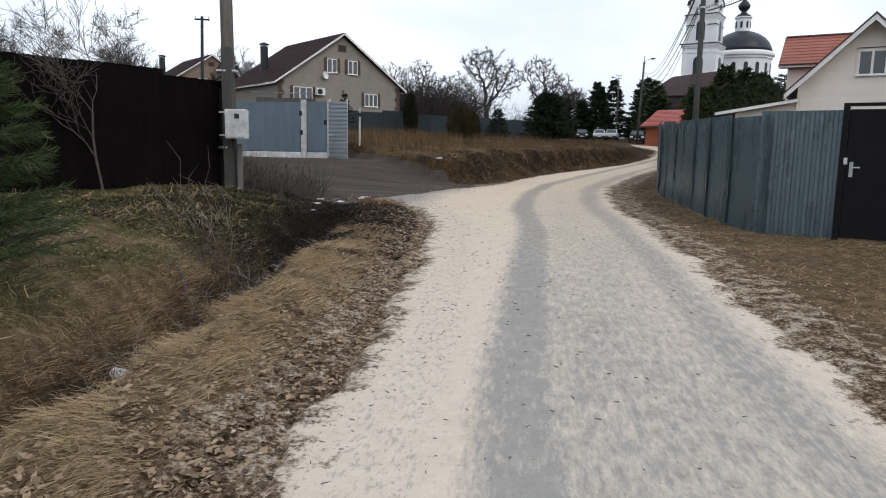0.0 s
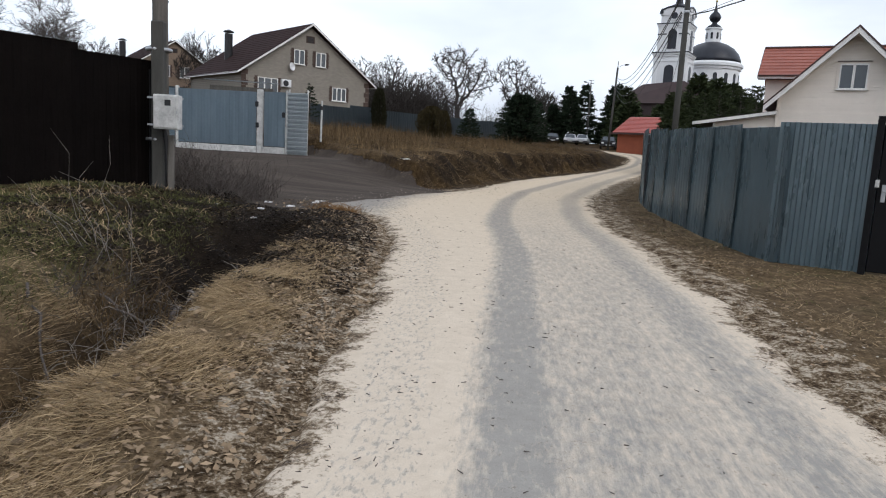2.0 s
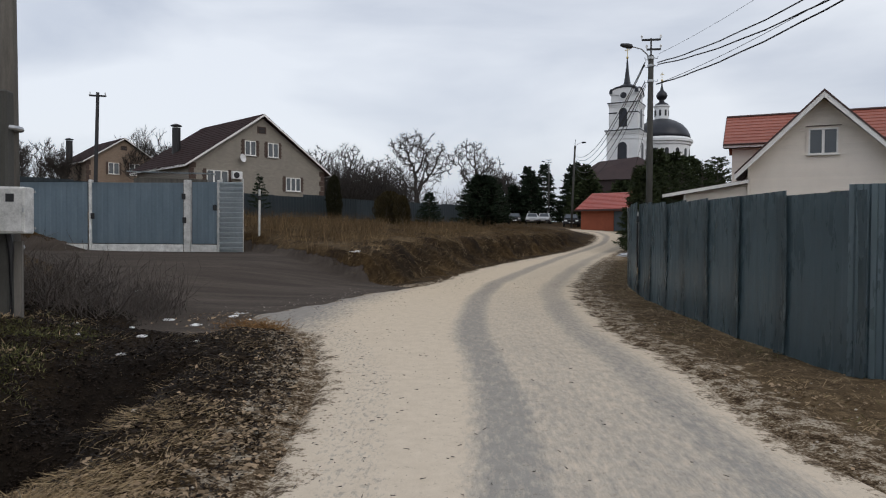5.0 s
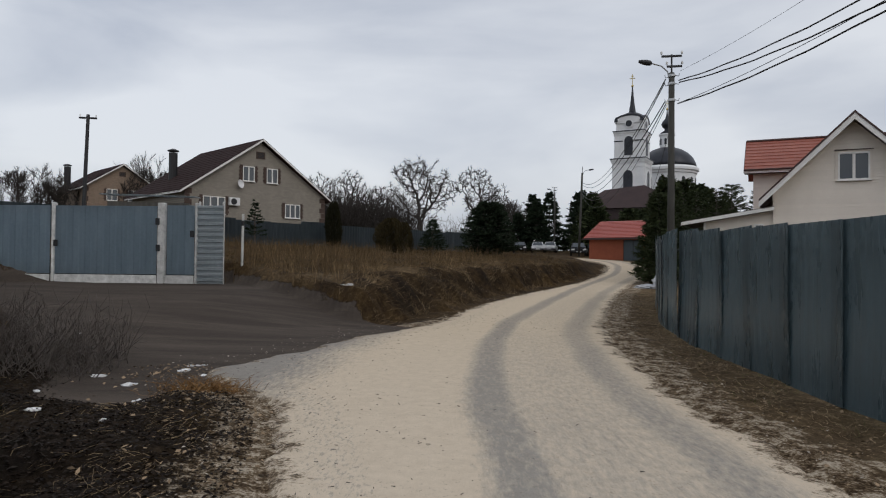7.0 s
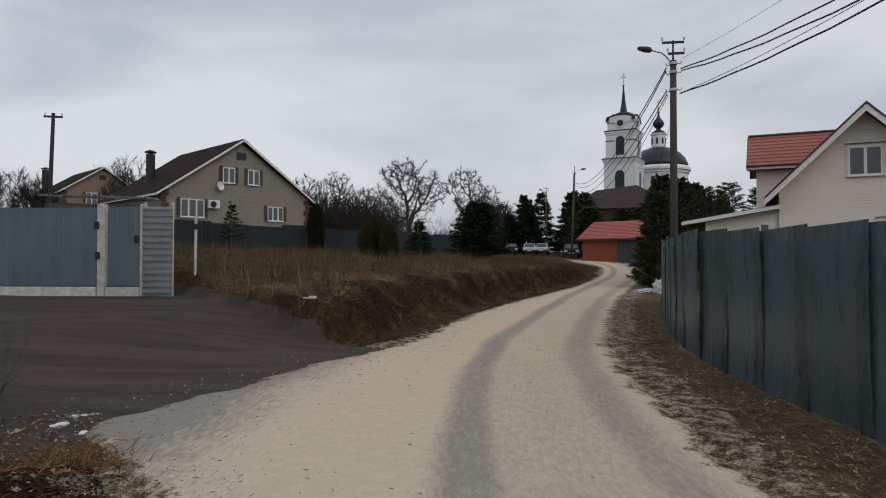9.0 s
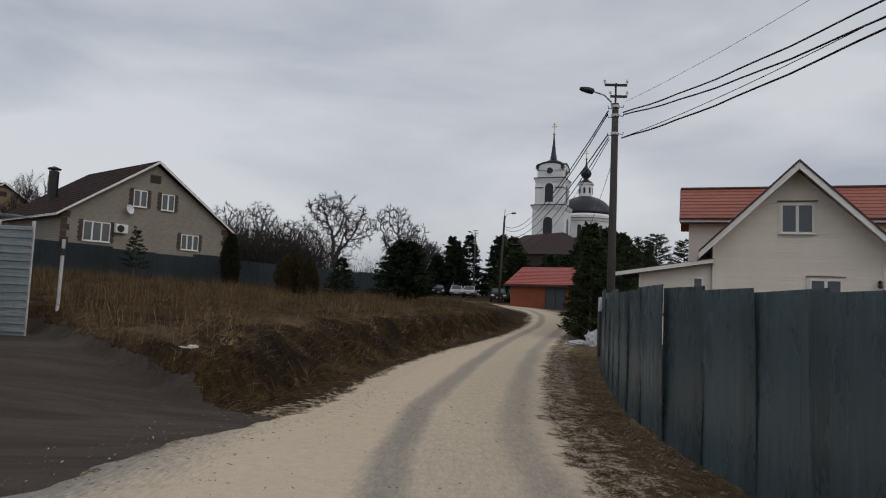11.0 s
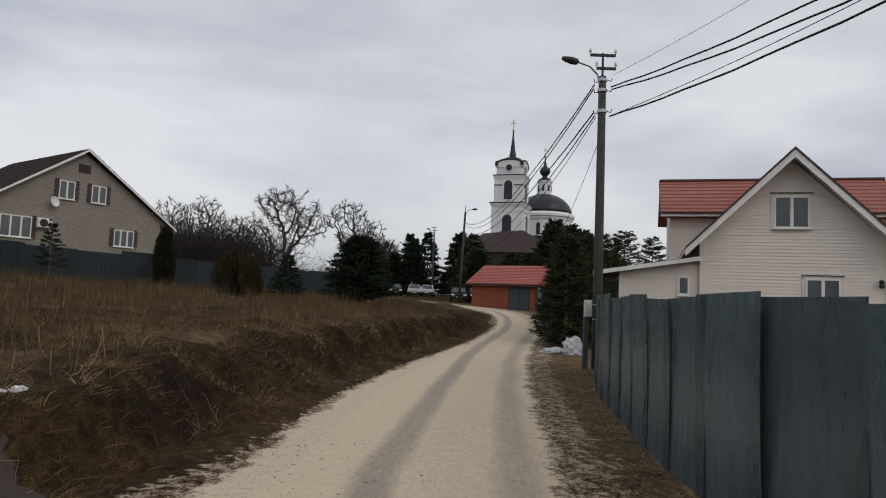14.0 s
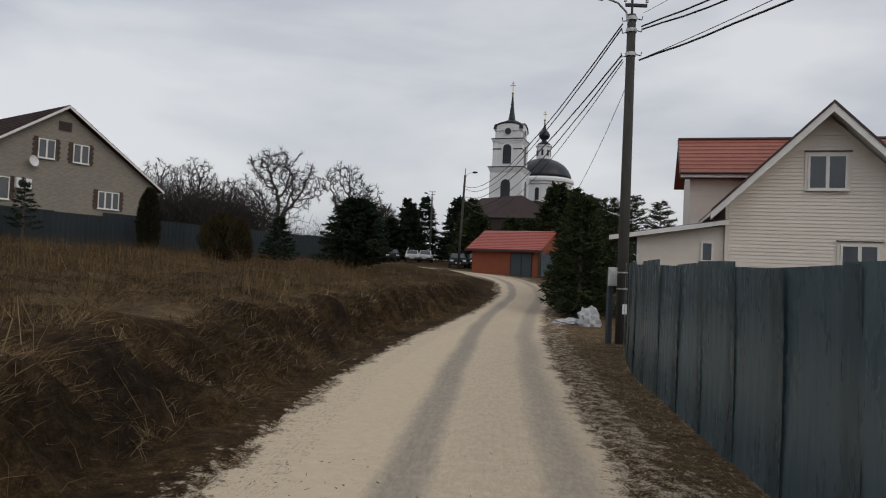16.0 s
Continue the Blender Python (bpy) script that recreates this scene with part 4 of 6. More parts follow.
def garage():
    h = thing("garage", pose(19.75, 70.4, gz(20.5, 69.5) - 0.1, 0, 0, -46), "small orange brick garage with red metal roof", "garage")
    W, L, e, r = 5.9, 5.6, 2.2, 3.75
    part("wall", box(0, W, 0, 0.25, -0.6, e), M["orange_brick"], h)
    part("wall", box(0, 0.25, 0.25, L, -0.6, e), M["orange_brick"], h)
    part("wall", box(W - 0.25, W, 0.25, L, -0.6, e), M["orange_brick"], h)
    part("wall", box(0.25, W - 0.25, L - 0.25, L, -0.6, e), M["orange_brick"], h)
    for k in range(12):
        f0, f1 = k / 12, (k + 1) / 12
        ya, yb = -0.5 + (L / 2 + 0.5) * f0, -0.5 + (L / 2 + 0.5) * f1
        za, zb = e - 0.15 + (r - e + 0.15) * f0, e - 0.15 + (r - e + 0.15) * f1
        part("tile_course", poly([(-0.35, ya, za + 0.07), (-0.35, yb, zb + 0.03), (-0.35, yb, zb - 0.03), (-0.35, ya, za - 0.03)], (W + 0.7, 0, 0)), M["garage_tile"], h)
    part("roof_back", poly([(-0.5, L / 2, r), (-0.5, L + 0.5, e - 0.15), (-0.5, L + 0.5, e - 0.2), (-0.5, L / 2, r - 0.05)], (W + 1.0, 0, 0)), M["garage_tile"], h)
    part("gable", poly([(0.0, 0, e), (0.0, L, e), (0.0, L / 2, r - 0.1)], (0.2, 0, 0)), M["orange_brick"], h)
    part("gable", poly([(W - 0.2, 0, e), (W - 0.2, L, e), (W - 0.2, L / 2, r - 0.1)], (0.2, 0, 0)), M["orange_brick"], h)
    part("eave_board", box(-0.5, W + 0.5, -0.53, -0.5, e - 0.3, e - 0.13), M["roof_edge"], h)
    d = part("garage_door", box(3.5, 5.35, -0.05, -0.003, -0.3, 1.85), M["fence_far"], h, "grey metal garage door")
    for x in (3.5, 4.42, 5.3):
        part("door_stile", box(x, x + 0.05, -0.07, -0.052, -0.3, 1.85), M["dark_metal"], d)
    part("corner_post", box(W - 0.02, W + 0.14, -0.1, 0.06, -0.6, e + 0.1), M["dark_brick"], h)
    return h


garage()
yg = thing("yard_gate", pose(24.0, 66.1, gz(24.0, 66.1), 0, 0, 12), "light grey sheet gate beside the orange garage", "gate")
part("leaf", ribbed(2.3, 1.75, 0.2, 0.02), M["gate_blue"], yg).matrix_basis = pose(0, 0, 0.12)
for x in (-0.06, 2.32):
    part("post", box(x, x + 0.07, -0.02, 0.05, -0.3, 1.95), M["dark_metal"], yg)


# ---- church ----
def arch(x, z, w, h, y, depth, bm=None):
    """A round-headed opening's filling, facing -y."""
    pts = [(x - w / 2, y, z), (x + w / 2, y, z)]
    for k in range(9):
        a = math.pi * k / 8
        pts.append((x + w / 2 * math.cos(a), y, z + h - w / 2 + w / 2 * math.sin(a)))
    return poly(pts, (0, depth, 0), bm)


def church():
    zg = 4.0
    c = thing("church", pose(54.45, 153.9, zg, 0, 0, -34), "white church with bell tower, dark domes and spire", "church")
    tiers = [(3.38, 0.0, 19.3), (3.03, 20.6, 25.5), (2.78, 26.2, 28.0)]
    for half, z0, z1 in tiers:
        part("tower_tier", box(-half, half, -half, half, z0, z1), M["church_white"], c)
    for half, z, out in ((3.38, 19.3, 0.5), (3.03, 25.3, 0.4)):
        bm = box(-half - out * 0.4, half + out * 0.4, -half - out * 0.4, half + out * 0.4, z, z + 0.4)
        box(-half - out * 0.75, half + out * 0.75, -half - out * 0.75, half + out * 0.75, z + 0.4, z + 0.75, bm=bm)
        part("cornice", bm, M["church_white"], c)
        part("cornice_sheet", box(-half - out, half + out, -half - out, half + out, z + 0.754, z + 0.95), M["dome_dark"], c)
    part("cornice_base", box(-3.2, 3.2, -3.2, 3.2, 20.25, 20.6), M["church_white"], c)
    for half, z, m in ((3.38, 18.3, "church_white"), (3.03, 23.9, "dome_dark")):
        part("string_course", box(-half - 0.13, half + 0.13, -half - 0.13, half + 0.13, z, z + 0.22), M[m], c)
    for rot in (0, 90, 180, 270):
        r = pose(0, 0, 0, 0, 0, rot)
        for half, z, w, hh in ((3.38, 13.4, 2.0, 4.2), (3.03, 20.9, 1.8, 4.1)):
            o = part("belfry_opening", arch(0, z, w, hh, -half - 0.16, 0.5), M["dome_dark"], c)
            o.matrix_basis = r
            o = part("arch_moulding", arch(0, z - 0.1, w + 0.7, hh + 0.4, -half - 0.14, 0.4), M["church_white"], c)
            o.matrix_basis = r
        # each face of the top stage rises to a rounded gable over its round window
        pts = [(-2.95, -2.95, 27.9), (2.95, -2.95, 27.9)] + [(2.95 * math.cos(math.pi * k / 12), -2.95, 28.2 + 1.25 * math.sin(math.pi * k / 12)) for k in range(13)]
        o = part("round_gable", poly(pts, (0, 0.5, 0)), M["church_white"], c)
        o.matrix_basis = r
        cap = [(3.15 * math.cos(math.pi * k / 12), -3.1, 28.24 + 1.32 * math.sin(math.pi * k / 12)) for k in range(13)]
        cap += [(3.15 * math.cos(math.pi * k / 12), -3.1, 28.42 + 1.4 * math.sin(math.pi * k / 12)) for k in range(12, -1, -1)]
        o = part("gable_sheet", poly(cap, (0, 0.7, 0)), M["dome_dark"], c)
        o.matrix_basis = r
        o = part("round_opening", lathe([(0.68, 0), (0.68, 0.3)], 16), M["dome_dark"], c)
        o.matrix_basis = r @ pose(0, -2.97, 27.75, 90, 0, 0) @ pose(0, 0, -0.2)
        o = part("round_moulding", lathe([(0.95, 0), (0.95, 0.2)], 20), M["church_white"], c)
        o.matrix_basis = r @ pose(0, -2.95, 27.75, 90, 0, 0) @ pose(0, 0, -0.15)
        for half, z0, z1 in tiers[:2]:
            for sx in (-1, 1):
                o = part("pilaster", box(sx * (half - 0.45) - 0.35, sx * (half - 0.45) + 0.35, -half - 0.1, -half - 0.002, z0, z1), M["church_white"], c)
                o.matrix_basis = r
    part("tower_dome", lathe([(2.9, -0.4), (2.85, 0.3), (2.6, 1.0), (2.05, 1.6), (1.3, 1.95), (0.9, 2.1), (0.7, 2.4)], 24, at=(0, 0, 28.5)), M["dome_dark"], c, "dark metal dome", True)
    part("spire", lathe([(0.85, 0), (0.5, 2.0), (0.26, 4.2), (0.1, 6.2)], 12, at=(0, 0, 30.4)), M["dome_dark"], c, "thin dark spire")

    def cross(x, y, z, s, parent):
        bm = tube([(x, y, z), (x, y, z + 2.6 * s)], 0.07 * s, 6)
        box(x - 0.6 * s, x + 0.6 * s, y - 0.06, y + 0.06, z + 1.6 * s, z + 1.75 * s, bm=bm)
        box(x - 0.3 * s, x + 0.3 * s, y - 0.06, y + 0.06, z + 2.1 * s, z + 2.22 * s, bm=bm)
        part("cross", bm, M["gold"], parent)
        part("orb", lathe([(0.05, 0), (0.25, 0.15), (0.28, 0.3), (0.2, 0.5), (0.05, 0.6)], 10, at=(x, y, z - 0.3)), M["gold"], parent)
    cross(0, 0, 36.5, 1.0, c)
    # nave with the great dome; its centre lies behind and beside the tower
    n = c
    ox, oy = 3.2, 21.2
    part("nave", box(ox - 7.5, ox + 7.5, oy - 8, oy + 8, 0, 13.5), M["church_white"], n)
    part("nave_roof", poly([(ox - 8, oy - 8.4, 13.5), (ox + 8, oy - 8.4, 13.5), (ox, oy - 8.4, 15.0)], (0, 16.8, 0)), M["church_roof"], n)
    part("drum", lathe([(6.7, 0), (6.7, 4.6), (7.0, 4.7), (7.0, 5.2), (7.4, 5.35), (7.4, 5.9), (6.9, 6.4)], 40, at=(ox, oy, 14.5)), M["church_white"], n, "", False)
    for k in range(16):
        a = 2 * math.pi * k / 16
        o = part("drum_window", arch(0, 15.3, 0.9, 2.9, -6.75, 0.3), M["dome_dark"], n)
        o.matrix_basis = pose(ox, oy, 0, 0, 0, math.degrees(a))
    part("great_dome", lathe([(6.85, 0), (6.7, 0.9), (6.1, 2.2), (5.0, 3.4), (3.6, 4.3), (2.3, 4.8), (1.5, 5.0)], 40, at=(ox, oy, 20.85)), M["dome_dark"], n, "large dark dome", True)
    part("lantern", lathe([(1.7, 0), (1.7, 3.0), (1.95, 3.2), (1.95, 3.5)], 20, at=(ox, oy, 25.6)), M["church_white"], n)
    for k in range(8):
        o = part("lantern_window", arch(0, 26.5, 0.5, 1.5, -1.74, 0.2), M["dome_dark"], n)
        o.matrix_basis = pose(ox, oy, 0, 0, 0, 45 * k)
    part("lantern_cap", lathe([(1.8, 0), (1.4, 0.5), (0.7, 0.9), (0.55, 1.3), (1.1, 1.8), (1.38, 2.5), (1.05, 3.2), (0.45, 3.8), (0.18, 5.0), (0.08, 6.4)], 20, at=(ox, oy, 29.1)), M["dome_dark"], n, "dark onion cap", True)
    cross(ox, oy, 35.3, 0.85, n)
    # refectory with the long brown roof between them
    part("refectory", box(-5.0, 5.5, 3.7, 14, 0, 6.5), M["church_white"], n)
    part("refectory_roof", poly([(-5.6, 3.2, 6.5), (6.1, 3.2, 6.5), (0.2, 3.2, 10.5)], (0, 11, 0)), M["church_roof"], n)
    # low wing in front
    part("porch", box(-8.6, 12.4, -9.6, -3.7, 0, 9.0), M["church_roof"], n)
    bm = bmesh.new()
    ev = [bm.verts.new(p) for p in ((-9.4, -10.4, 9.0), (13.2, -10.4, 9.0), (13.2, -3.4, 9.0), (-9.4, -3.4, 9.0))]
    ra, rb = bm.verts.new((-4.2, -6.6, 13.2)), bm.verts.new((4.2, -6.6, 13.9))
    for f in ((ev[0], ev[1], rb, ra), (ev[1], ev[2], rb), (ev[2], ev[3], ra, rb), (ev[3], ev[0], ra), tuple(ev[::-1])):
        bm.faces.new(f)
    part("porch_roof", bm, M["church_roof"], n, "dull maroon hipped roof")
    return c


church()


# ---- poles, wires and gates ----
def timber_pole():
    p = thing("utility_pole", pose(-4.04, 13.14, gz(-4.04, 13.14) - 0.1), "grey weathered utility pole with a concrete stub", "utility pole")
    part("stub", box(-0.10, 0.09, -0.08, 0.10, -0.4, 2.75, 0.02), M["concrete_pole"], p, "square concrete stub")
    part("shaft", tube([(-0.04, 0.22, 0.4), (-0.07, 0.22, 4.5), (-0.1, 0.22, 9.0)], [0.125, 0.115, 0.1], 12), M["wood_pole"], p, "", True)
    for z in (0.9, 2.3):
        part("wire_band", lathe([(0.2, 0), (0.21, 0.02), (0.2, 0.05)], 12, at=(-0.04, 0.12, z)), M["steel"], p)
    part("conduit", tube([(0.14, -0.12, -0.1), (0.15, -0.12, 0.9), (0.12, -0.14, 1.15)], 0.035, 8), M["dark_metal"], p)
    part("batten", box(0.17, 0.26, -0.1, -0.06, -0.1, 1.0), M["wood_pole"], p)
    b = thing("meter_box", pose(-3.83, 12.93, 1.52), "white steel electricity meter box strapped to the pole", "meter box")
    part("case", box(-0.19, 0.19, -0.11, 0.11, 0, 0.53, 0.012), M["white_paint"], b)
    part("door", box(-0.175, 0.175, -0.125, -0.112, 0.025, 0.505, 0.004), M["white_paint"], b)
    part("meter_window", box(-0.005, 0.085, -0.131, -0.126, 0.36, 0.45), M["dark_metal"], b)
    part("lock", box(0.17, 0.19, -0.135, -0.126, 0.24, 0.29), M["steel"], b)
    for z in (0.05, 0.47):
        part("strap", box(-0.36, 0.2, 0.112, 0.125, z, z + 0.03), M["steel"], b)
    return p


timber_pole()


def insulator(x, y, z, parent):
    part("insulator", lathe([(0.012, 0), (0.012, 0.06), (0.045, 0.07), (0.035, 0.1), (0.045, 0.12), (0.02, 0.17)], 8, at=(x, y, z)), M["porcelain"], parent)


def street_light(m, height, lamp_dir, label, arms=True, r=0.14, lean=0):
    p = thing("street_lamp_pole", m, label, "street lamp")
    part("shaft", tube([(0, 0, -0.5), (0, 0, height * 0.5), (0, 0, height)], [r, r * 0.88, r * 0.74], 12), M["concrete_pole"], p, "", True)
    part("spike", tube([(0, 0, height - 0.05), (0, 0, height + 0.68)], 0.035, 6), M["dark_metal"], p)
    lx, ly = lamp_dir
    arm = part("lamp_arm", tube([(lx * 0.1, ly * 0.1, height - 0.2), (lx * 0.16, ly * 0.16, height + 0.05), (lx * 0.4, ly * 0.4, height + 0.25), (lx * 0.8, ly * 0.8, height + 0.34)], 0.025, 6), M["steel"], p)
    hd = part("lamp_head", lathe([(0.03, 0), (0.09, 0.05), (0.105, 0.2), (0.08, 0.4), (0.05, 0.5)], 10), M["dark_metal"], arm, "dark cobra-head lamp")
    hd.matrix_basis = Matrix.Translation((lx * 0.75, ly * 0.75, height + 0.335)) @ Vector((lx, ly, 0.12)).to_track_quat("Z", "Y").to_matrix().to_4x4()
    if arms:
        px, py = -ly, lx
        for z, w, off in ((height + 0.62, 0.36, 0.0), (height + 0.24, 0.27, 0.1)):
            c = part("crossarm", box(-w + off, w + off, -0.035, 0.035, z - 0.035, z + 0.035), M["dark_metal"], p)
            c.matrix_basis = pose(0, 0, 0, 0, 0, -15)
            for x in (-w + off, w + off):
                part("insulator", lathe([(0.012, 0), (0.012, 0.05), (0.045, 0.06), (0.035, 0.09), (0.045, 0.11), (0.02, 0.16)], 8, at=(x, 0, z + 0.03)), M["porcelain"], c)
        for z in (height - 0.45, height - 1.05, height - 0.15):
            part("band", lathe([(r * 0.95, 0), (r * 0.97, 0.05), (r * 0.95, 0.09)], 12, at=(0, 0, z)), M["steel"], p)
            part("hook", tube([(0.1, -0.05, z + 0.05), (0.25, -0.06, z + 0.03), (0.27, -0.06, z + 0.12)], 0.014, 5), M["dark_metal"], p)
            part("hook", tube([(-0.1, 0.05, z + 0.0), (-0.2, 0.08, z - 0.02), (-0.22, 0.08, z + 0.08)], 0.014, 5), M["dark_metal"], p)
        for z in (1.35, 1.75):
            part("strap", lathe([(r * 1.01, 0), (r * 1.02, 0.02), (r * 1.01, 0.035)], 12, at=(0, 0, z)), M["steel"], p)
        part("notice", box(-0.06, 0.06, -r - 0.012, -r + 0.002, 0.75, 1.0), M["plastic_white"], p, "small white paper notice")
    return p


ZR = gz(10.97, 31.3)
street_light(pose(10.97, 31.3, ZR), 8.63 - ZR, (-0.97, 0.05), "concrete street lamp pole with crossarms and cables")
street_light(pose(21.7, 80.7, gz(21.7, 80.7), 0, 2, 0), 9.2, (0.9, -0.25), "far concrete street lamp pole beside parked cars", False)
street_light(pose(24.8, 104.0, gz(24.8, 104.0)), 8.6, (-0.9, -0.25), "distant concrete lamp pole by the lane", True)
street_light(pose(27.5, 135.0, gz(27.5, 135.0)), 8.6, (-0.9, -0.25), "most distant concrete lamp pole by the lane", True)
street_light(pose(9.5, -6.0, gz(9.5, -6.0)), 10.4, (-0.95, 0.1), "concrete lamp pole carrying the cables past the house", True)

s = thing("meter_post", pose(10.55, 31.15, gz(10.55, 31.15)), "grey steel post with a small white meter case", "post")
part("post", box(-0.06, 0.06, -0.06, 0.06, -0.3, 1.75, 0.01), M["fence_far"], s)
part("case", box(-0.1, 0.1, -0.16, -0.062, 1.4, 1.85, 0.01), M["white_paint"], s)

tp = thing("old_pole", pose(-17.15, 49.1, gz(-17.15, 49.1), 0, 1.6, 0), "dark leaning timber pole with a short crossarm", "utility pole")
part("shaft", tube([(0, 0, -0.5), (0, 0, 4), (0, 0, 7.15)], [0.13, 0.115, 0.1], 8), M["dark_metal"], tp)
part("crossarm", box(-0.5, 0.5, -0.05, 0.05, 6.9, 7.0), M["dark_metal"], tp)
for x in (-0.45, 0.45):
    insulator(x, 0, 7.0, tp)


def wire(name, a, b, sag, r, label, wob=0.0):
    a, b = Vector(a), Vector(b)
    n = 40
    pts = []
    for k in range(n + 1):
        f = k / n
        p = a.lerp(b, f)
        p.z -= sag * 4 * f * (1 - f)
        if wob:
            p.z += wob * math.sin(k * 1.9)
        pts.append(p)
    o = new(name, bm_mesh(name, tube(pts, r, 4), M["cable"]))
    return tagged(o, label, "cable", "overhead cables")


P0, P1, P2 = Vector((10.97, 31.3, 0)), Vector((9.5, -6.0, 0)), Vector((21.7, 80.7, 0))
for z, z1, sag, r, dx, w in ((8.35, 10.45, 1.95, 0.022, 0.25, 0.012), (8.28, 10.3, 2.2, 0.022, 0.27, 0.012), (7.5, 9.6, 1.3, 0.010, 0.2, 0), (7.5, 10.3, 1.8, 0.024, 0.22, 0.012), (8.7, 10.6, 1.3, 0.006, 0.3, 0)):
    wire("overhead_cable", P0 + Vector((dx, -0.05, z)), P1 + Vector((-0.1, 0, z1)), sag, r, "black overhead cable between street poles", w)
for z, z1, sag, r, dx in ((8.4, 10.4, 1.5, 0.022, -0.2), (8.28, 10.2, 1.7, 0.02, -0.22), (7.6, 9.4, 1.4, 0.024, -0.2), (7.5, 9.2, 1.9, 0.02, -0.18), (7.45, 9.0, 2.4, 0.012, -0.15)):
    wire("overhead_cable", P0 + Vector((dx, 0.08, z)), P2 + Vector((0.25, -0.1, z1)), sag, r, "black overhead cable running towards the church", 0.006)
wire("overhead_cable", P0 + Vector((0.15, 0.1, 7.3)), (13.6, 40.5, 4.4), 0.3, 0.008, "thin service cable to the cream house")


def gates():
    g = thing("steel_gates", pose(-10.05, 24.98, 1.02, 0, 0, -7.5), "blue-grey steel entrance gates with white posts", "gate")
    H = 1.9
    for x0, x1, name in ((-2.5, 0.02, "gate_leaf"), (0.06, 2.33, "gate_leaf"), (2.46, 5.03, "gate_leaf"), (5.28, 5.97, "wicket_door")):
        o = part(name, ribbed(x1 - x0, H - 0.22 if name == "gate_leaf" else H - 0.2, 0.31, 0.008), M["gate_blue"], g)
        o.matrix_basis = pose(x0, 0, 0.2)
        fr = box(x0, x1, 0.01, 0.05, 0.19, 0.25)
        box(x0, x1, 0.01, 0.05, H - 0.1, H - 0.04, bm=fr)
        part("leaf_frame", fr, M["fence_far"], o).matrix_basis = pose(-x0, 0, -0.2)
    for x in (2.37, 5.05, 5.985):
        w = 0.07 if x != 5.05 else 0.17
        part("gate_post", box(x, x + w, -0.03, 0.12, -0.3, H + 0.06, 0.012), M["white_paint"], g, "peeling white gate post")
    for x0, x1 in ((0.06, 2.33), (2.46, 5.03), (5.25, 5.97)):
        part("kick_board", box(x0, x1, -0.025, 0.0, -0.02, 0.18), M["white_paint"], g, "flaking white kick board")
    for x, z in ((2.5, 0.95), (5.06, 1.5), (5.08, 0.85), (5.93, 1.2)):
        part("latch", box(x - 0.05, x + 0.05, -0.07, -0.034, z - 0.08, z + 0.08, 0.01), M["dark_metal"], g)
    p = part("corrugated_panel", ribbed(0.64, H + 0.02, 0.137, 0.055, lie=True), M["galvanised_panel"], g, "level-ribbed galvanised panel")
    p.matrix_basis = pose(6.06, -0.02, -0.02)
    for x in (6.07, 6.66):
        part("panel_post", box(x, x + 0.04, 0.0, 0.05, -0.2, H + 0.1), M["white_paint"], g)
    return g


gates()


def shed():
    """A low shed behind the gates: only its striped roof edge and dark gable rise over them."""
    h = thing("garden_shed", pose(-7.4, 27.3, gz(-7.4, 27.3) - 0.12, 0, 0, 10), "low shed with ribbed grey roof behind the gates", "shed")
    part("wall", box(0, 2.2, 0, 1.8, -0.2, 1.62), M["wood_pole"], h)
    for k in range(8):
        o = part("roof_sheet", ribbed(0.34, 2.4, 0.11, 0.03), M["galvanised_panel"], h)
        o.matrix_basis = pose(-0.2 + 0.32 * k, -0.3, 1.78, -86, 0, 0)
    return h


shed()
st = thing("marker_stake", pose(-3.04, 24.5, gz(-3.04, 24.5), 0, 0.5, 0), "thin white marker stake with a dark band", "stake")
part("stake", tube([(0, 0, -0.2), (0, 0, 1.25)], 0.032, 8), M["white_paint"], st)
part("band", tube([(0, 0, 0.95), (0, 0, 1.08)], 0.036, 8), M["dark_metal"], st)


def black_gate():
    z = gz(5.9, 10.4)
    g = thing("black_gate", pose(5.88, 10.40, z + 0.02, 0, 0, -33), "plain black steel wicket gate with a chrome lever handle", "gate")
    part("leaf", box(0.05, 1.05, -0.03, 0.03, 0.02, 1.9, 0.008), M["black_gate"], g)
    part("post", box(-0.04, 0.04, -0.05, 0.05, -0.3, 1.94), M["black_gate"], g)
    part("post", box(1.06, 1.14, -0.05, 0.05, -0.3, 1.94), M["black_gate"], g)
    part("lintel", box(-0.04, 1.14, -0.05, 0.05, 1.944, 1.99), M["black_gate"], g)
    hd = part("handle_plate", box(0.1, 0.15, -0.042, -0.032, 0.92, 1.14, 0.003), M["steel"], g, "chrome handle plate")
    part("lever", tube([(0.125, -0.04, 1.06), (0.125, -0.085, 1.06), (0.24, -0.085, 1.06)], 0.011, 6), M["steel"], hd)
    part("lock", box(0.02, 0.07, -0.06, -0.05, 1.1, 1.2, 0.005), M["white_paint"], g)
    o = part("next_leaf", ribbed(3.0, 1.92, 0.16, 0.012), M["black_gate"], g)
    o.matrix_basis = pose(1.15, 0, 0.02)
    return g


black_gate()


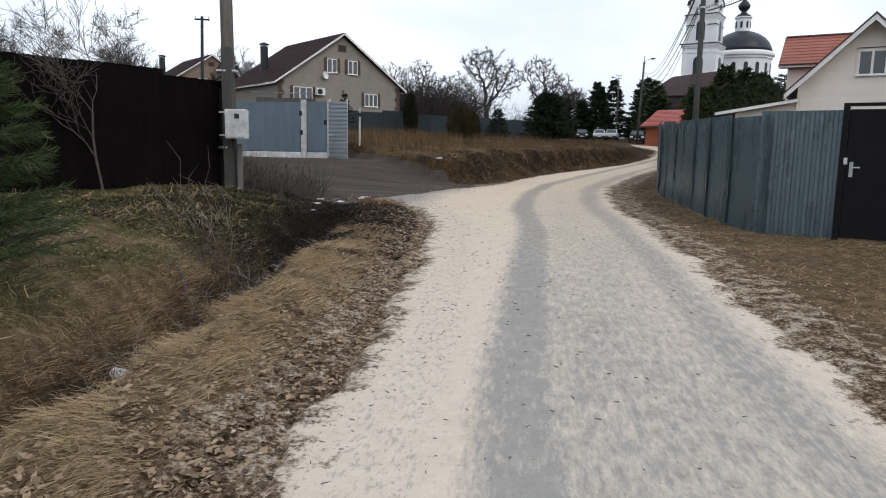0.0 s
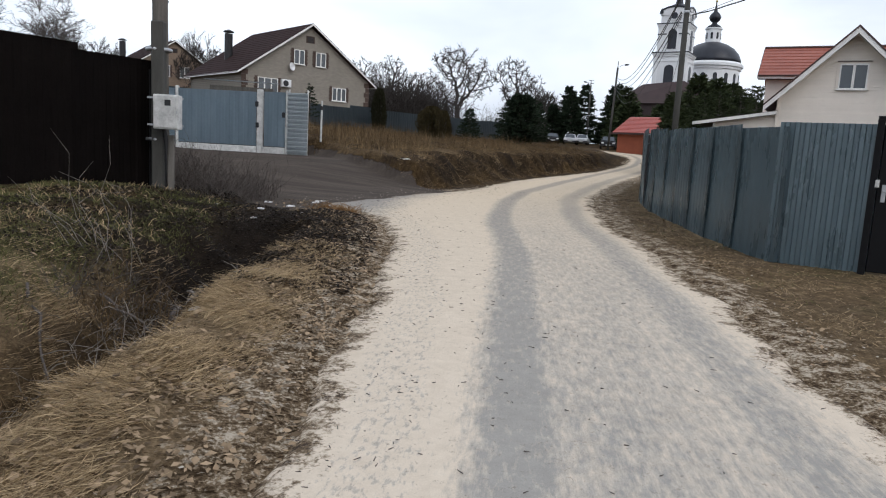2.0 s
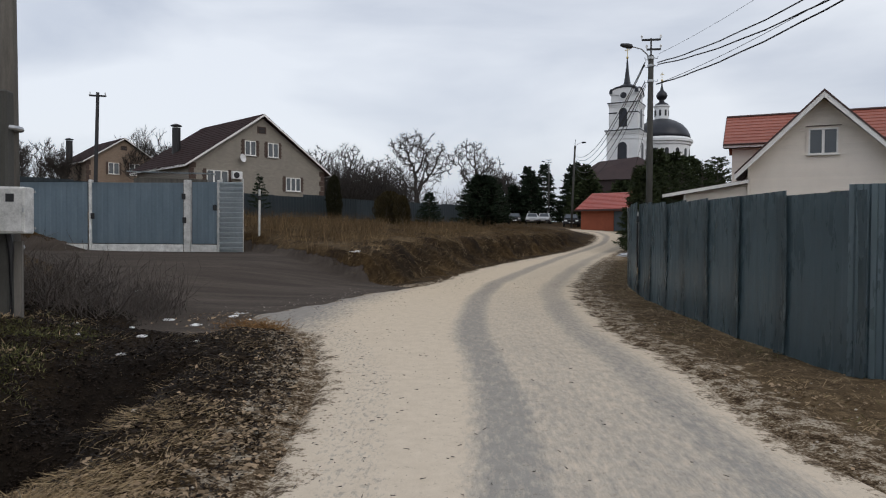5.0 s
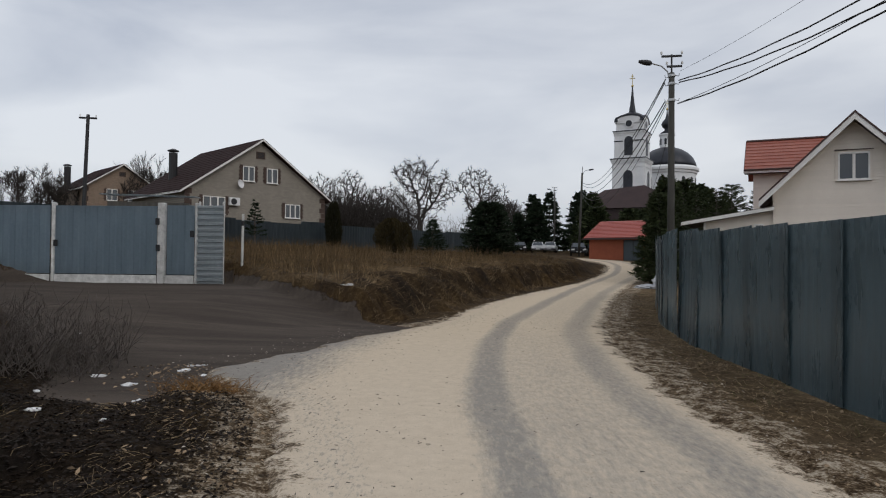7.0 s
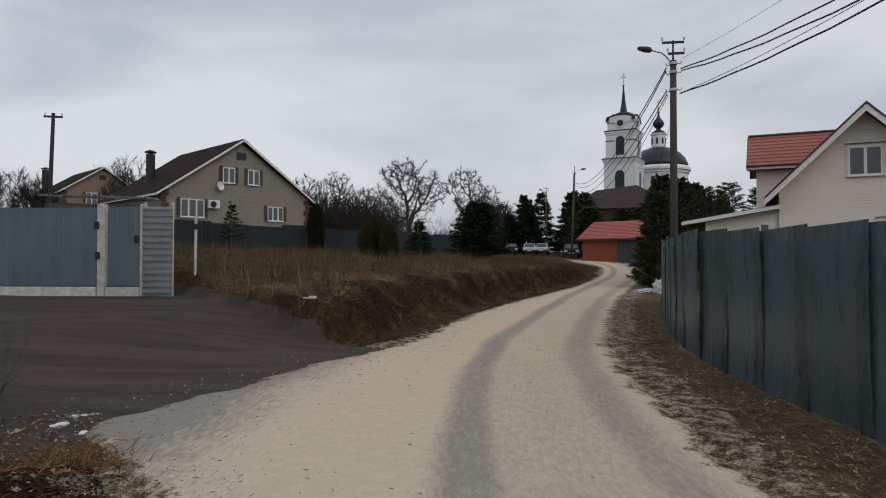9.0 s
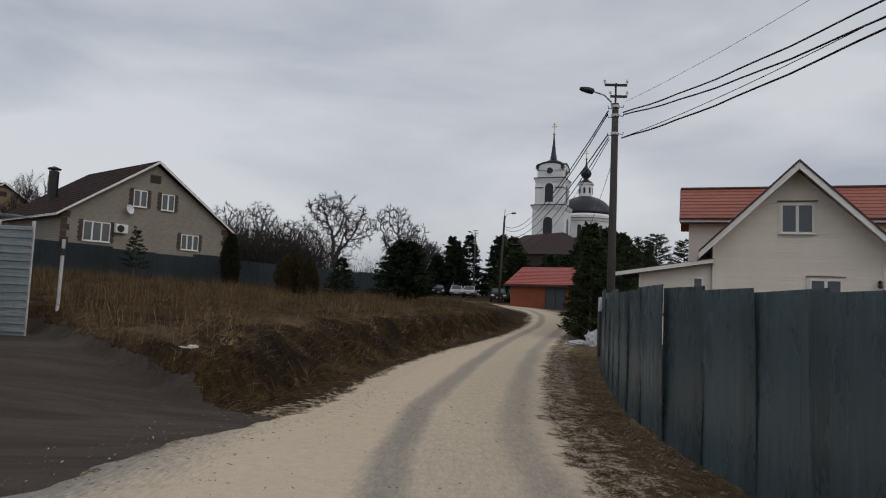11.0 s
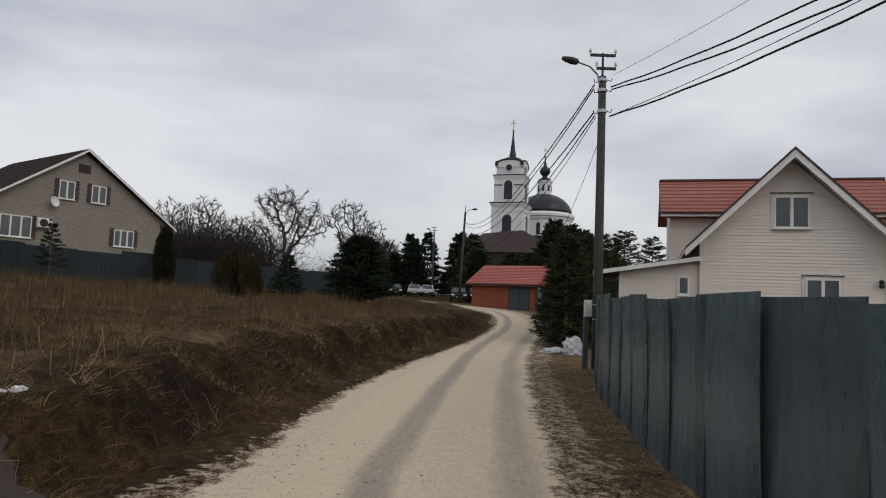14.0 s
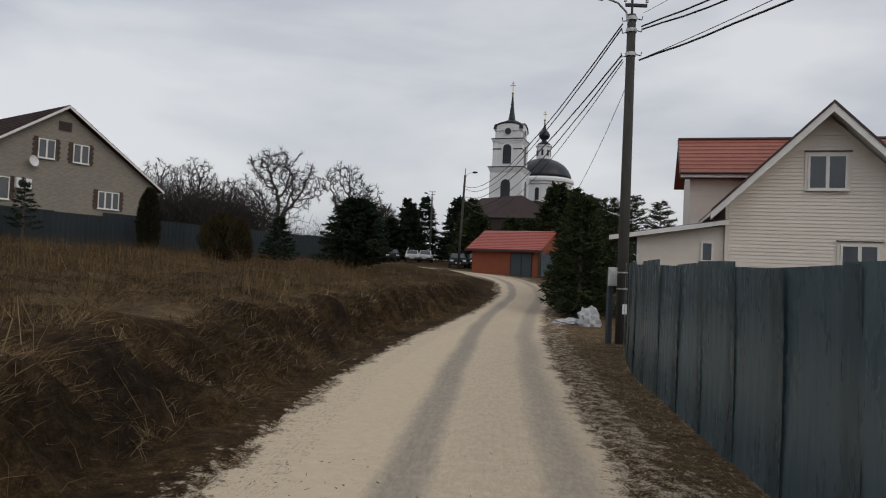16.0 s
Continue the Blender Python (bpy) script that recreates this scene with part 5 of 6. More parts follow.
# ---- trees ----
def sticks_mesh(name, segs, material, sides=3):
    """Tapered bars from rows of start, end, radius, radius."""
    segs = np.array(segs, float)
    a, b, r0, r1 = segs[:, 0:3], segs[:, 3:6], segs[:, 6], segs[:, 7]
    d = b - a
    d /= np.linalg.norm(d, axis=1)[:, None] + 1e-9
    ref = np.where(np.abs(d[:, 2:3]) > 0.9, np.array([[1.0, 0, 0]]), np.array([[0, 0, 1.0]]))
    u = np.cross(d, ref)
    u /= np.linalg.norm(u, axis=1)[:, None] + 1e-9
    v = np.cross(d, u)
    rings = []
    for p, r in ((a, r0), (b, r1)):
        for k in range(sides):
            t = 2 * math.pi * k / sides
            rings.append(p + r[:, None] * (math.cos(t) * u + math.sin(t) * v))
    V = np.stack(rings, 1).reshape(-1, 3)
    n = len(segs)
    base = (np.arange(n) * 2 * sides)[:, None]
    F = np.concatenate([np.concatenate([base + k, base + (k + 1) % sides, base + sides + (k + 1) % sides, base + sides + k], 1) for k in range(sides)])
    return from_arrays(name, V, F, material)


def grow(rnd, start, way, length, radius, level, levels, segs, spread, kids, up=0.15, shrink=0.68, limb=0):
    p, d = Vector(start), Vector(way).normalized()
    n = 4 if level < 2 else 3
    r = radius
    for k in range(n):
        d = (d + Vector((rnd.gauss(0, 1), rnd.gauss(0, 1), rnd.gauss(0, 1))) * (0.2 if level else 0.07) + Vector((0, 0, up * 0.3))).normalized()
        q = p + d * (length / n * rnd.uniform(0.75, 1.25))
        r2 = r * (0.84 if level else 0.9)
        segs.append((*p, *q, r, r2, level, limb))
        if level < levels and (k >= 1 or level > 0):
            for _ in range(kids if k < n - 1 else kids + 1):
                if rnd.random() < 0.94:
                    axis = Vector((rnd.gauss(0, 1), rnd.gauss(0, 1), rnd.gauss(0, 0.5)))
                    w = (d + axis.normalized() * spread * rnd.uniform(0.7, 1.2) + Vector((0, 0, up))).normalized()
                    grow(rnd, q, w, length * shrink * rnd.uniform(0.75, 1.1), r2 * 0.55, level + 1, levels, segs, spread, kids, up, shrink, limb if level else len(segs))
        p, r = q, r2


def bare_tree(x, y, height, seed, label, levels=4, spread=0.75, kids=1, trunk=0.14, up=0.15, name="bare_tree", bark="bark_far", thin=0.012, trunk_len=0.3, group=""):
    rnd = random.Random(seed)
    segs = []
    grow(rnd, (0, 0, -0.2), (rnd.gauss(0, 0.05), rnd.gauss(0, 0.05), 1), height * trunk_len * 1.5, trunk, 0, levels, segs, spread, kids, up, 0.72)
    top = max(s[5] for s in segs)
    k = height / top
    segs = [tuple(v * k for v in s[:6]) + (max(s[6], thin), max(s[7], thin * 0.7), s[8], s[9]) for s in segs]
    t = thing(name, pose(x, y, gz(x, y)), label, "tree", group)
    part("trunk", sticks_mesh("trunk", [s[:8] for s in segs if s[8] == 0], M[bark], 7), None, t)
    for limb in sorted({s[9] for s in segs if s[8] == 1}):
        part("limb", sticks_mesh("limb", [s[:8] for s in segs if s[8] == 1 and s[9] == limb], M[bark], 5), None, t)
    part("crown", sticks_mesh("crown", [s[:8] for s in segs if s[8] > 1], M[bark], 3), None, t, "fine bare twigs")["kind"] = "stuff"
    return t


def broad_tree(x, y, height, width, seed, label, bark="bark_far", count=520, bole=0.24, group="", thin=0.016, squash=0.8):
    """Limbs that reach for points filling a rounded, uneven crown; their girth adds up towards the bole."""
    rs = np.random.RandomState(seed)
    a = rs.normal(size=(count * 3, 3))
    a = a / np.linalg.norm(a, axis=1)[:, None] * rs.uniform(0, 1, (count * 3, 1)) ** 0.33
    lobes = rs.normal(0, 0.5, (7, 3)) + np.array([0, 0, 0.1])
    near = np.min(np.linalg.norm(a[:, None] - lobes[None], axis=2), axis=1)
    a = a[near < 0.62][:count]
    low = height * bole
    a = a * np.array([width / 2, width / 2, (height - low) / 2]) + np.array([0, 0, (height + low) / 2])
    a[:, 2] = np.maximum(a[:, 2], low * 0.9)
    step = height * 0.035
    pos, par = [np.zeros(3)], [-1]
    while pos[-1][2] < low:
        pos.append(pos[-1] + np.array([rs.normal(0, 0.05), rs.normal(0, 0.05), 1.0]) * step)
        par.append(len(pos) - 2)
    dist = np.full(len(a), 1e9)
    best = np.zeros(len(a), int)

    def see(first):
        for i in range(first, len(pos)):
            d = np.linalg.norm(a - pos[i], axis=1)
            m = d < dist
            dist[m], best[m] = d[m], i
    see(0)
    alive = np.ones(len(a), bool)
    for _ in range(70):
        if not alive.any():
            break
        first = len(pos)
        for i in np.unique(best[alive]):
            m = alive & (best == i)
            v = a[m] - pos[i]
            v = (v / np.linalg.norm(v, axis=1)[:, None]).mean(0) + rs.normal(0, 0.22, 3) + np.array([0, 0, 0.06])
            pos.append(pos[i] + v / np.linalg.norm(v) * step)
            par.append(int(i))
        see(first)
        alive &= dist > step * 1.25
    P, n = np.array(pos), len(pos)
    load = np.zeros(n)
    kid = np.zeros(n, bool)
    for i in range(n - 1, 0, -1):
        load[i] = max(load[i], 1.0)
        load[par[i]] += load[i]
        kid[par[i]] = True
    R = np.maximum(thin * load ** 0.44, thin)
    R = R * min(1.0, height * 0.032 / R[0])
    R = np.maximum(R, thin)
    t = thing("bare_tree", pose(x, y, gz(x, y) - 0.1, 0, 0, rs.uniform(0, 360)), label, "tree", group)
    # the bole follows the heaviest fork; every heavy branch off it is a limb
    heavy = [0]
    while True:
        ks = [j for j in range(1, n) if par[j] == heavy[-1]]
        if not ks or max(load[ks]) < load[0] * 0.12:
            break
        heavy.append(ks[int(np.argmax(load[ks]))])
    on_bole = set(heavy)
    limb_of = {}
    for i in range(1, n):
        if i not in on_bole and load[i] > load[0] * 0.035:
            limb_of[i] = i if par[i] in on_bole else limb_of[par[i]]

    def seg(i):
        return (*P[par[i]], *P[i], R[par[i]] if par[i] in on_bole and i in on_bole else min(R[par[i]], R[i] * 1.25), R[i])
    part("trunk", sticks_mesh("trunk", [seg(i) for i in heavy[1:]], M[bark], 8), None, t)
    for root in sorted(set(limb_of.values())):
        part("limb", sticks_mesh("limb", [seg(i) for i in limb_of if limb_of[i] == root], M[bark], 6), None, t)
    fine = [seg(i) for i in range(1, n) if i not in on_bole and i not in limb_of]
    for i in range(1, n):
        if load[i] < load[0] * 0.02:
            d = P[i] - P[par[i]]
            for _ in range(5 if kid[i] else 8):
                w = d / step + rs.normal(0, 0.65, 3) + np.array([0, 0, 0.2])
                q = P[i] + w / np.linalg.norm(w) * step * rs.uniform(0.6, 1.7)
                fine.append((*P[i], *q, thin * 0.7, thin * 0.35))
    part("crown", sticks_mesh("crown", fine, M[bark], 3), None, t, "fine bare twigs")["kind"] = "stuff"
    return t


def blades(name, base, tip, width, material, bend=None):
    """Flat pointed slips from base to tip."""
    base, tip = np.asarray(base, float), np.asarray(tip, float)
    d = tip - base
    rs = np.random.RandomState(len(base))
    side = np.cross(d, rs.normal(size=d.shape))
    side /= np.linalg.norm(side, axis=1)[:, None] + 1e-9
    w = np.asarray(width).reshape(-1, 1) * side
    mid = base + 0.55 * d + (0 if bend is None else bend)
    V = np.stack([base - w * 0.5, base + w * 0.5, mid + w * 0.42, mid - w * 0.42, tip + w * 0.1, tip - w * 0.1], 1).reshape(-1, 3)
    o = (np.arange(len(base)) * 6)[:, None]
    F = np.concatenate([o + np.array([[0, 1, 2, 3]]), o + np.array([[3, 2, 4, 5]])])
    return from_arrays(name, V, F, material)


def conifer(x, y, height, radius, seed, label, name, mat, whorls=16, per=9, needles=16, nl=0.1, droop=0.2, low=0.05, lift=0.0, group="", power=0.9, nw=0.03, fill=1.0):
    rs = np.random.RandomState(seed)
    t = thing(name, pose(x, y, gz(x, y), 0, 0, rs.uniform(0, 360)), label, "tree", group)
    part("trunk", tube([(0, 0, -0.2), (0, 0, height * 0.5), (0, 0, height * 0.97)], [0.03 + height * 0.014, 0.02 + height * 0.008, 0.008], 7), M["bark"], t)
    segs, B, T = [], [], []
    for k in range(whorls):
        f = low + (1 - low) * (k + rs.uniform(-0.3, 0.3)) / whorls
        f = min(max(f, 0.01), 0.985)
        z = f * height
        for j in range(per):
            f = min(max(low + (1 - low) * (k + rs.uniform(-0.9, 0.9)) / whorls, 0.01), 0.985)
            z = f * height
            a = 2 * math.pi * (j / per) + rs.uniform(0, 1.2)
            L = radius * (1 - f) ** power * rs.uniform(0.72, 1.12) + 0.05 * height * (1 - f) + 0.04
            out = np.array([math.cos(a), math.sin(a), 0])
            p0 = np.array([0, 0, z])
            p1 = p0 + out * L * 0.55 + np.array([0, 0, (lift - droop * 0.5) * L])
            p2 = p0 + out * L + np.array([0, 0, (lift - droop * 0.7) * L + 0.06 * L])
            r = 0.004 + 0.012 * L
            segs += [(*p0, *p1, r, r * 0.7), (*p1, *p2, r * 0.7, r * 0.3)]
            m = int(needles * (0.5 + 0.5 * L / radius) * fill) + 3
            s = rs.uniform(0.12, 1.0, m) ** 0.75
            c = np.where(s[:, None] < 0.55, p0 + (p1 - p0) * (s[:, None] / 0.55), p1 + (p2 - p1) * ((s[:, None] - 0.55) / 0.45))
            side = np.cross(out, [0, 0, 1.0])
            w = rs.uniform(-1, 1, (m, 1)) * L * 0.30 * (1.1 - s[:, None])
            c = c + side * w
            dr = out * rs.uniform(0.2, 1.0, (m, 1)) + side * np.sign(w) * rs.uniform(0.1, 0.9, (m, 1)) + np.array([0, 0, 1.0]) * rs.uniform(-0.5, 0.6, (m, 1))
            B.append(c)
            T.append(c + dr / np.linalg.norm(dr, axis=1)[:, None] * nl * rs.uniform(0.7, 1.3, (m, 1)))
    part("boughs", sticks_mesh("boughs", segs, M["bark"], 3), None, t)["kind"] = "stuff"
    B, T = np.concatenate(B), np.concatenate(T)
    part("needles", blades("needles", B, T, np.full(len(B), nw), M[mat]), None, t)
    return t


def shrub(x, y, height, rx, seed, label, name, mat, count=5000, nl=0.1, profile="egg", nw=0.03):
    """A dense upright evergreen: many slips round a core of stems."""
    rs = np.random.RandomState(seed)
    t = thing(name, pose(x, y, gz(x, y)), label, "shrub")
    z = rs.uniform(0.03, 1, count)
    prof = np.sqrt(np.clip(1 - (2 * z ** 0.8 - 0.9) ** 2 / 1.25, 0.0, 1)) if profile == "egg" else np.clip(1.12 - z, 0, 1) ** 0.5 * (0.75 + 0.25 * np.minimum(z * 5, 1))
    a = rs.uniform(0, 2 * math.pi, count)
    rr = rx * prof * rs.uniform(0.35, 1.0, count) ** 0.5 * (1 + 0.12 * np.sin(3 * a + 7 * z) + 0.08 * np.sin(7 * a - 9 * z))
    B = np.stack([rr * np.cos(a), rr * np.sin(a), z * height], 1)
    d = np.stack([np.cos(a) * 0.5, np.sin(a) * 0.5, np.full(count, 0.9)], 1) + rs.normal(0, 0.3, (count, 3))
    T = B + d / np.linalg.norm(d, axis=1)[:, None] * nl * rs.uniform(0.6, 1.3, (count, 1))
    segs = []
    for k in range(40):
        aa, h = rs.uniform(0, 6.28), rs.uniform(0.5, 0.9) * height
        segs.append((0, 0, -0.1, 0.6 * rx * math.cos(aa), 0.6 * rx * math.sin(aa), h, 0.03, 0.008))
    part("stems", sticks_mesh("stems", segs, M["bark"], 4), None, t)
    part("foliage", blades("foliage", B, T, np.full(count, nw), M[mat]), None, t)
    return t


# evergreens in the field
conifer(6.95, 49.0, 3.45, 1.75, 11, "dense dark green spruce standing in the dry field", "spruce", "spruce", 24, 14, 46, 0.2, 0.05, 0.02, 0.22, nw=0.055, power=0.45)
shrub(-2.85, 53.2, 3.0, 0.5, 12, "narrow dark columnar thuja in the dry field", "thuja", "thuja", 7500, 0.15, "egg", 0.045)
shrub(0.93, 47.8, 2.0, 0.95, 13, "rounded bronze-green juniper in the dry field", "juniper", "juniper", 7500, 0.14, "egg", 0.045)
shrub(1.66, 46.4, 1.75, 0.48, 14, "small bronzed juniper beside the rounded one", "juniper", "juniper", 3500, 0.13, "egg", 0.04)
conifer(3.2, 45.0, 2.05, 0.75, 15, "small blue-green spruce in the dry field", "spruce", "spruce", 13, 8, 30, 0.13, 0.1, 0.14, 0.2, nw=0.038, power=0.75)
conifer(-7.2, 49.0, 2.75, 0.72, 16, "thin sparse young spruce by the gate", "spruce", "spruce", 9, 6, 26, 0.15, 0.0, 0.2, 0.2, nw=0.035)
# pine beside the lawn, and those by the lane
conifer(-3.3, 4.85, 1.75, 0.72, 17, "bushy young pine on the lawn edge", "pine", "young_pine", 15, 10, 120, 0.10, -0.2, 0.12, 0.05, nw=0.006, power=0.6)
LANE = [(13.5, 38.6, 4.5, 0.95), (14.4, 40.6, 4.6, 1.1), (16.2, 44.0, 4.8, 1.5), (17.6, 46.5, 4.6, 1.5), (19.8, 50.0, 5.2, 1.6), (22.5, 54.0, 5.6, 1.8), (26.0, 58.0, 6.0, 2.0), (28.5, 60.5, 6.6, 2.0), (31.5, 61.5, 6.2, 2.0), (34.5, 60.5, 5.8, 1.9), (37.0, 61.0, 5.0, 1.8)]
GROVE = [(28.0, 72.0, 8.0, 2.5), (31.5, 76.0, 8.1, 2.6), (36.0, 82.0, 8.0, 2.8), (40.5, 85.0, 6.2, 2.6), (30.0, 88.0, 5.4, 2.6), (34.5, 94.0, 5.8, 2.8), (40.0, 99.0, 8.6, 3.0), (26.5, 90.0, 5.8, 2.6), (45.0, 96.0, 7.0, 2.8), (28.5, 98.0, 8.0, 2.8), (38.0, 108.0, 6.4, 3.0)]
for i, (x, y, h, r) in enumerate(LANE):
    conifer(x, y, h, r, 30 + i, "dark green pine beside the lane", "pine", "pine", 18, 9, 46, 0.22, -0.15, 0.03, 0.1, "pines along the lane", 0.5, 0.045)
for i, (x, y, h, r) in enumerate(GROVE):
    conifer(x, y, h, r, 50 + i, "dark pine in the churchyard grove", "pine", "pine", 18, 9, 36, 0.5, -0.1, 0.04, 0.1, "churchyard pines", 0.55, 0.15)
for i, (x, y, h, r) in enumerate(((18.5, 112, 6.5, 2.0), (21.5, 114, 6.0, 2.2), (24.0, 112, 8.0, 2.4), (27.0, 116, 9.5, 2.8), (30.0, 110, 9.0, 2.8), (33.0, 118, 10.0, 3.0), (25.5, 122, 9.5, 3.0), (15.5, 114, 5.0, 2.0))):
    conifer(x, y, h, r, 70 + i, "distant dark spruce behind the parked cars", "spruce", "spruce", 18, 9, 36, 0.5, 0.1, 0.03, 0.1, "distant spruces", 0.75, 0.15)

# bare trees
BIG = [(4.95, 92.0, 11.6, 9.5, 5, 620, 0.26), (11.9, 91.0, 10.6, 8.5, 6, 560, 0.22), (-4.0, 94, 9.6, 5.5, 7, 360, 0.3), (-0.4, 96, 8.4, 5.0, 8, 320, 0.25), (-7.6, 95, 9.3, 5.0, 9, 340, 0.3), (-11.2, 97, 9.4, 5.0, 10, 340, 0.3), (-15.0, 96, 8.6, 5.0, 21, 320, 0.3)]
for x, y, h, w, sd, n, bole in BIG:
    broad_tree(x, y, h, w, sd, "leafless broad tree with a dark twiggy crown", "bark_far", n, bole, "leafless trees behind the field", 0.03)
for i, (x, y, h) in enumerate(((22.5, 119, 9.5), (20.5, 122, 8.8), (-31, 102, 13.0), (-35, 104, 11.0), (-44, 97, 10.0), (-48, 100, 9.5), (-40.5, 100, 9.0))):
    bare_tree(x, y, h, 40 + i, "slender leafless tree in the distance", 6, 0.6, 1, 0.16, 0.2, thin=0.02, trunk_len=0.34, group="slender distant trees")
for i, (x, y, h) in enumerate(((-13.5, 22, 5.2), (-15.5, 21, 5.4), (-17.5, 23, 5.6), (-20.0, 22, 5.0), (-11.5, 24.0, 4.4), (-24.0, 27.0, 7.0))):
    bare_tree(x, y, h, 70 + i, "tangled leafless orchard tree behind the brown fence", 6, 0.95, 1, 0.09, 0.1, thin=0.006, trunk_len=0.26, bark="bark_pale" if i == 5 else "bark", group="orchard trees")
bare_tree(-5.35, 10.95, 3.4, 81, "slim leafless sapling in front of the brown fence", 4, 0.8, 1, 0.024, 0.16, "sapling", "bark", 0.005, 0.28)


def thicket(x, y, rx, ry, h, count, seed, name, label, mat, r=0.006, lean=0.5):
    rs = random.Random(seed)
    segs = []
    for _ in range(count):
        a, q = rs.uniform(0, 6.28), rs.random() ** 0.5
        px, py = x + rx * q * math.cos(a), y + ry * q * math.sin(a)
        p = Vector((px, py, gz(px, py) - 0.03))
        d = Vector((rs.gauss(0, lean), rs.gauss(0, lean), 1)).normalized()
        L = h * rs.uniform(0.4, 1.0)
        for k in range(3):
            q2 = p + d * L / 3
            segs.append((*p, *q2, r * (1 - 0.25 * k), r * (0.75 - 0.25 * k)))
            if k and rs.random() < 0.8:
                e = (d + Vector((rs.gauss(0, 0.6), rs.gauss(0, 0.6), rs.gauss(0, 0.4)))).normalized()
                segs.append((*q2, *(q2 + e * L * 0.3), r * 0.6, r * 0.25))
            p, d = q2, (d + Vector((rs.gauss(0, 0.25), rs.gauss(0, 0.25), rs.gauss(0, 0.2)))).normalized()
    o = new(name, sticks_mesh(name, segs, M[mat], 3))
    return tagged(o, label, "shrub", kind="stuff")


thicket(-4.0, 15.4, 1.4, 1.3, 0.8, 700, 1, "bare_bush", "low dark leafless bush beside the drive", "bark", 0.008, 0.7)
thicket(-3.4, 14.5, 0.8, 0.7, 0.6, 140, 5, "bare_bush", "low dark leafless bush at the pole foot", "bark", 0.006, 0.7)
thicket(-5.0, 86, 9, 4, 5.8, 4200, 2, "far_scrub", "brown scrub behind the fence", "bark_far", 0.045, 0.35)
thicket(3.0, 84, 8, 4, 3.5, 380, 3, "far_scrub", "grey-brown scrub behind the spruce", "bark_far", 0.035, 0.4)
thicket(15, 112, 5, 4, 5.0, 240, 4, "far_scrub", "pale scrub beyond the parked cars", "bark_far", 0.035, 0.3)
thicket(-2.15, 7.3, 0.35, 0.6, 0.6, 110, 6, "dry_weeds", "broken dry weed stems in the ditch", "weed", 0.004, 0.7)
thicket(-2.0, 6.0, 0.35, 2.2, 0.4, 240, 8, "dead_twigs", "tangle of grey dead twigs in the ditch", "bark_pale", 0.003, 1.6)
thicket(-1.9, 5.2, 0.5, 1.2, 0.55, 60, 7, "dry_weeds", "bent dry weed stems along the ditch", "weed", 0.003, 0.9)


# ---- small things beside the lane ----
def car(x, y, rz, body, label):
    c = thing("parked_car", pose(x, y, gz(x, y), 0, 0, rz), label, "car", "cars parked by the lane")
    paint = M[body]
    bm = box(-0.88, 0.88, -2.1, 2.1, 0.32, 0.92, 0.1)
    part("body", bm, paint, c)
    bm = bmesh.new()
    v = [bm.verts.new(p) for p in ((-0.8, -1.1, 0.92), (0.8, -1.1, 0.92), (0.8, 1.9, 0.92), (-0.8, 1.9, 0.92), (-0.64, -0.45, 1.48), (0.64, -0.45, 1.48), (0.64, 1.4, 1.48), (-0.64, 1.4, 1.48))]
    for f in ((0, 3, 2, 1), (4, 5, 6, 7), (0, 1, 5, 4), (1, 2, 6, 5), (2, 3, 7, 6), (3, 0, 4, 7)):
        bm.faces.new([v[i] for i in f])
    cab = part("cabin", bm, paint, c)
    part("windscreen", poly([(-0.68, -1.06, 0.99), (0.68, -1.06, 0.99), (0.57, -0.56, 1.43), (-0.57, -0.56, 1.43)], (0, -0.03, 0.02)), M["glass"], cab)
    for sx in (-1, 1):
        part("side_glass", poly([(sx * 0.79, -0.85, 0.98), (sx * 0.79, 1.6, 0.98), (sx * 0.67, 1.2, 1.42), (sx * 0.67, -0.4, 1.42)], (sx * 0.02, 0, 0)), M["glass"], cab)
        part("headlight", box(sx * 0.62 - 0.17, sx * 0.62 + 0.17, -2.13, -2.08, 0.62, 0.78, 0.02), M["plastic_white"], c)
        for yy in (-1.3, 1.3):
            w = part("wheel", lathe([(0.2, -0.1), (0.33, -0.1), (0.35, 0), (0.33, 0.1), (0.2, 0.1)], 16), M["cable"], c)
            w.matrix_basis = pose(sx * 0.8, yy, 0.34, 0, 90, 0)
            part("rim", lathe([(0.2, -0.09), (0.2, 0.09)], 12), M["steel"], w)
    part("bumper", box(-0.86, 0.86, -2.17, -2.1, 0.36, 0.56, 0.03), M["dark_metal"], c)
    part("number_plate", box(-0.26, 0.26, -2.185, -2.172, 0.42, 0.53), M["plastic_white"], c)
    return c


M["car_dark"] = plain("dark_car_paint", (0.018, 0.02, 0.022), 0.25, 0.2)
M["car_pale"] = plain("silver_car_paint", (0.55, 0.56, 0.57), 0.3, 0.2)
car(22.3, 83.0, -15, "car_dark", "dark parked car facing down the lane")
car(24.7, 84.5, -12, "car_dark", "second dark parked car beside the lamp pole")
car(21.4, 99.5, -13, "car_pale", "silver parked car beside the lane end")
car(23.5, 101.0, -18, "car_pale", "second silver parked car behind the first")
car(19.3, 101.5, -10, "car_dark", "black parked car beside the silver ones")


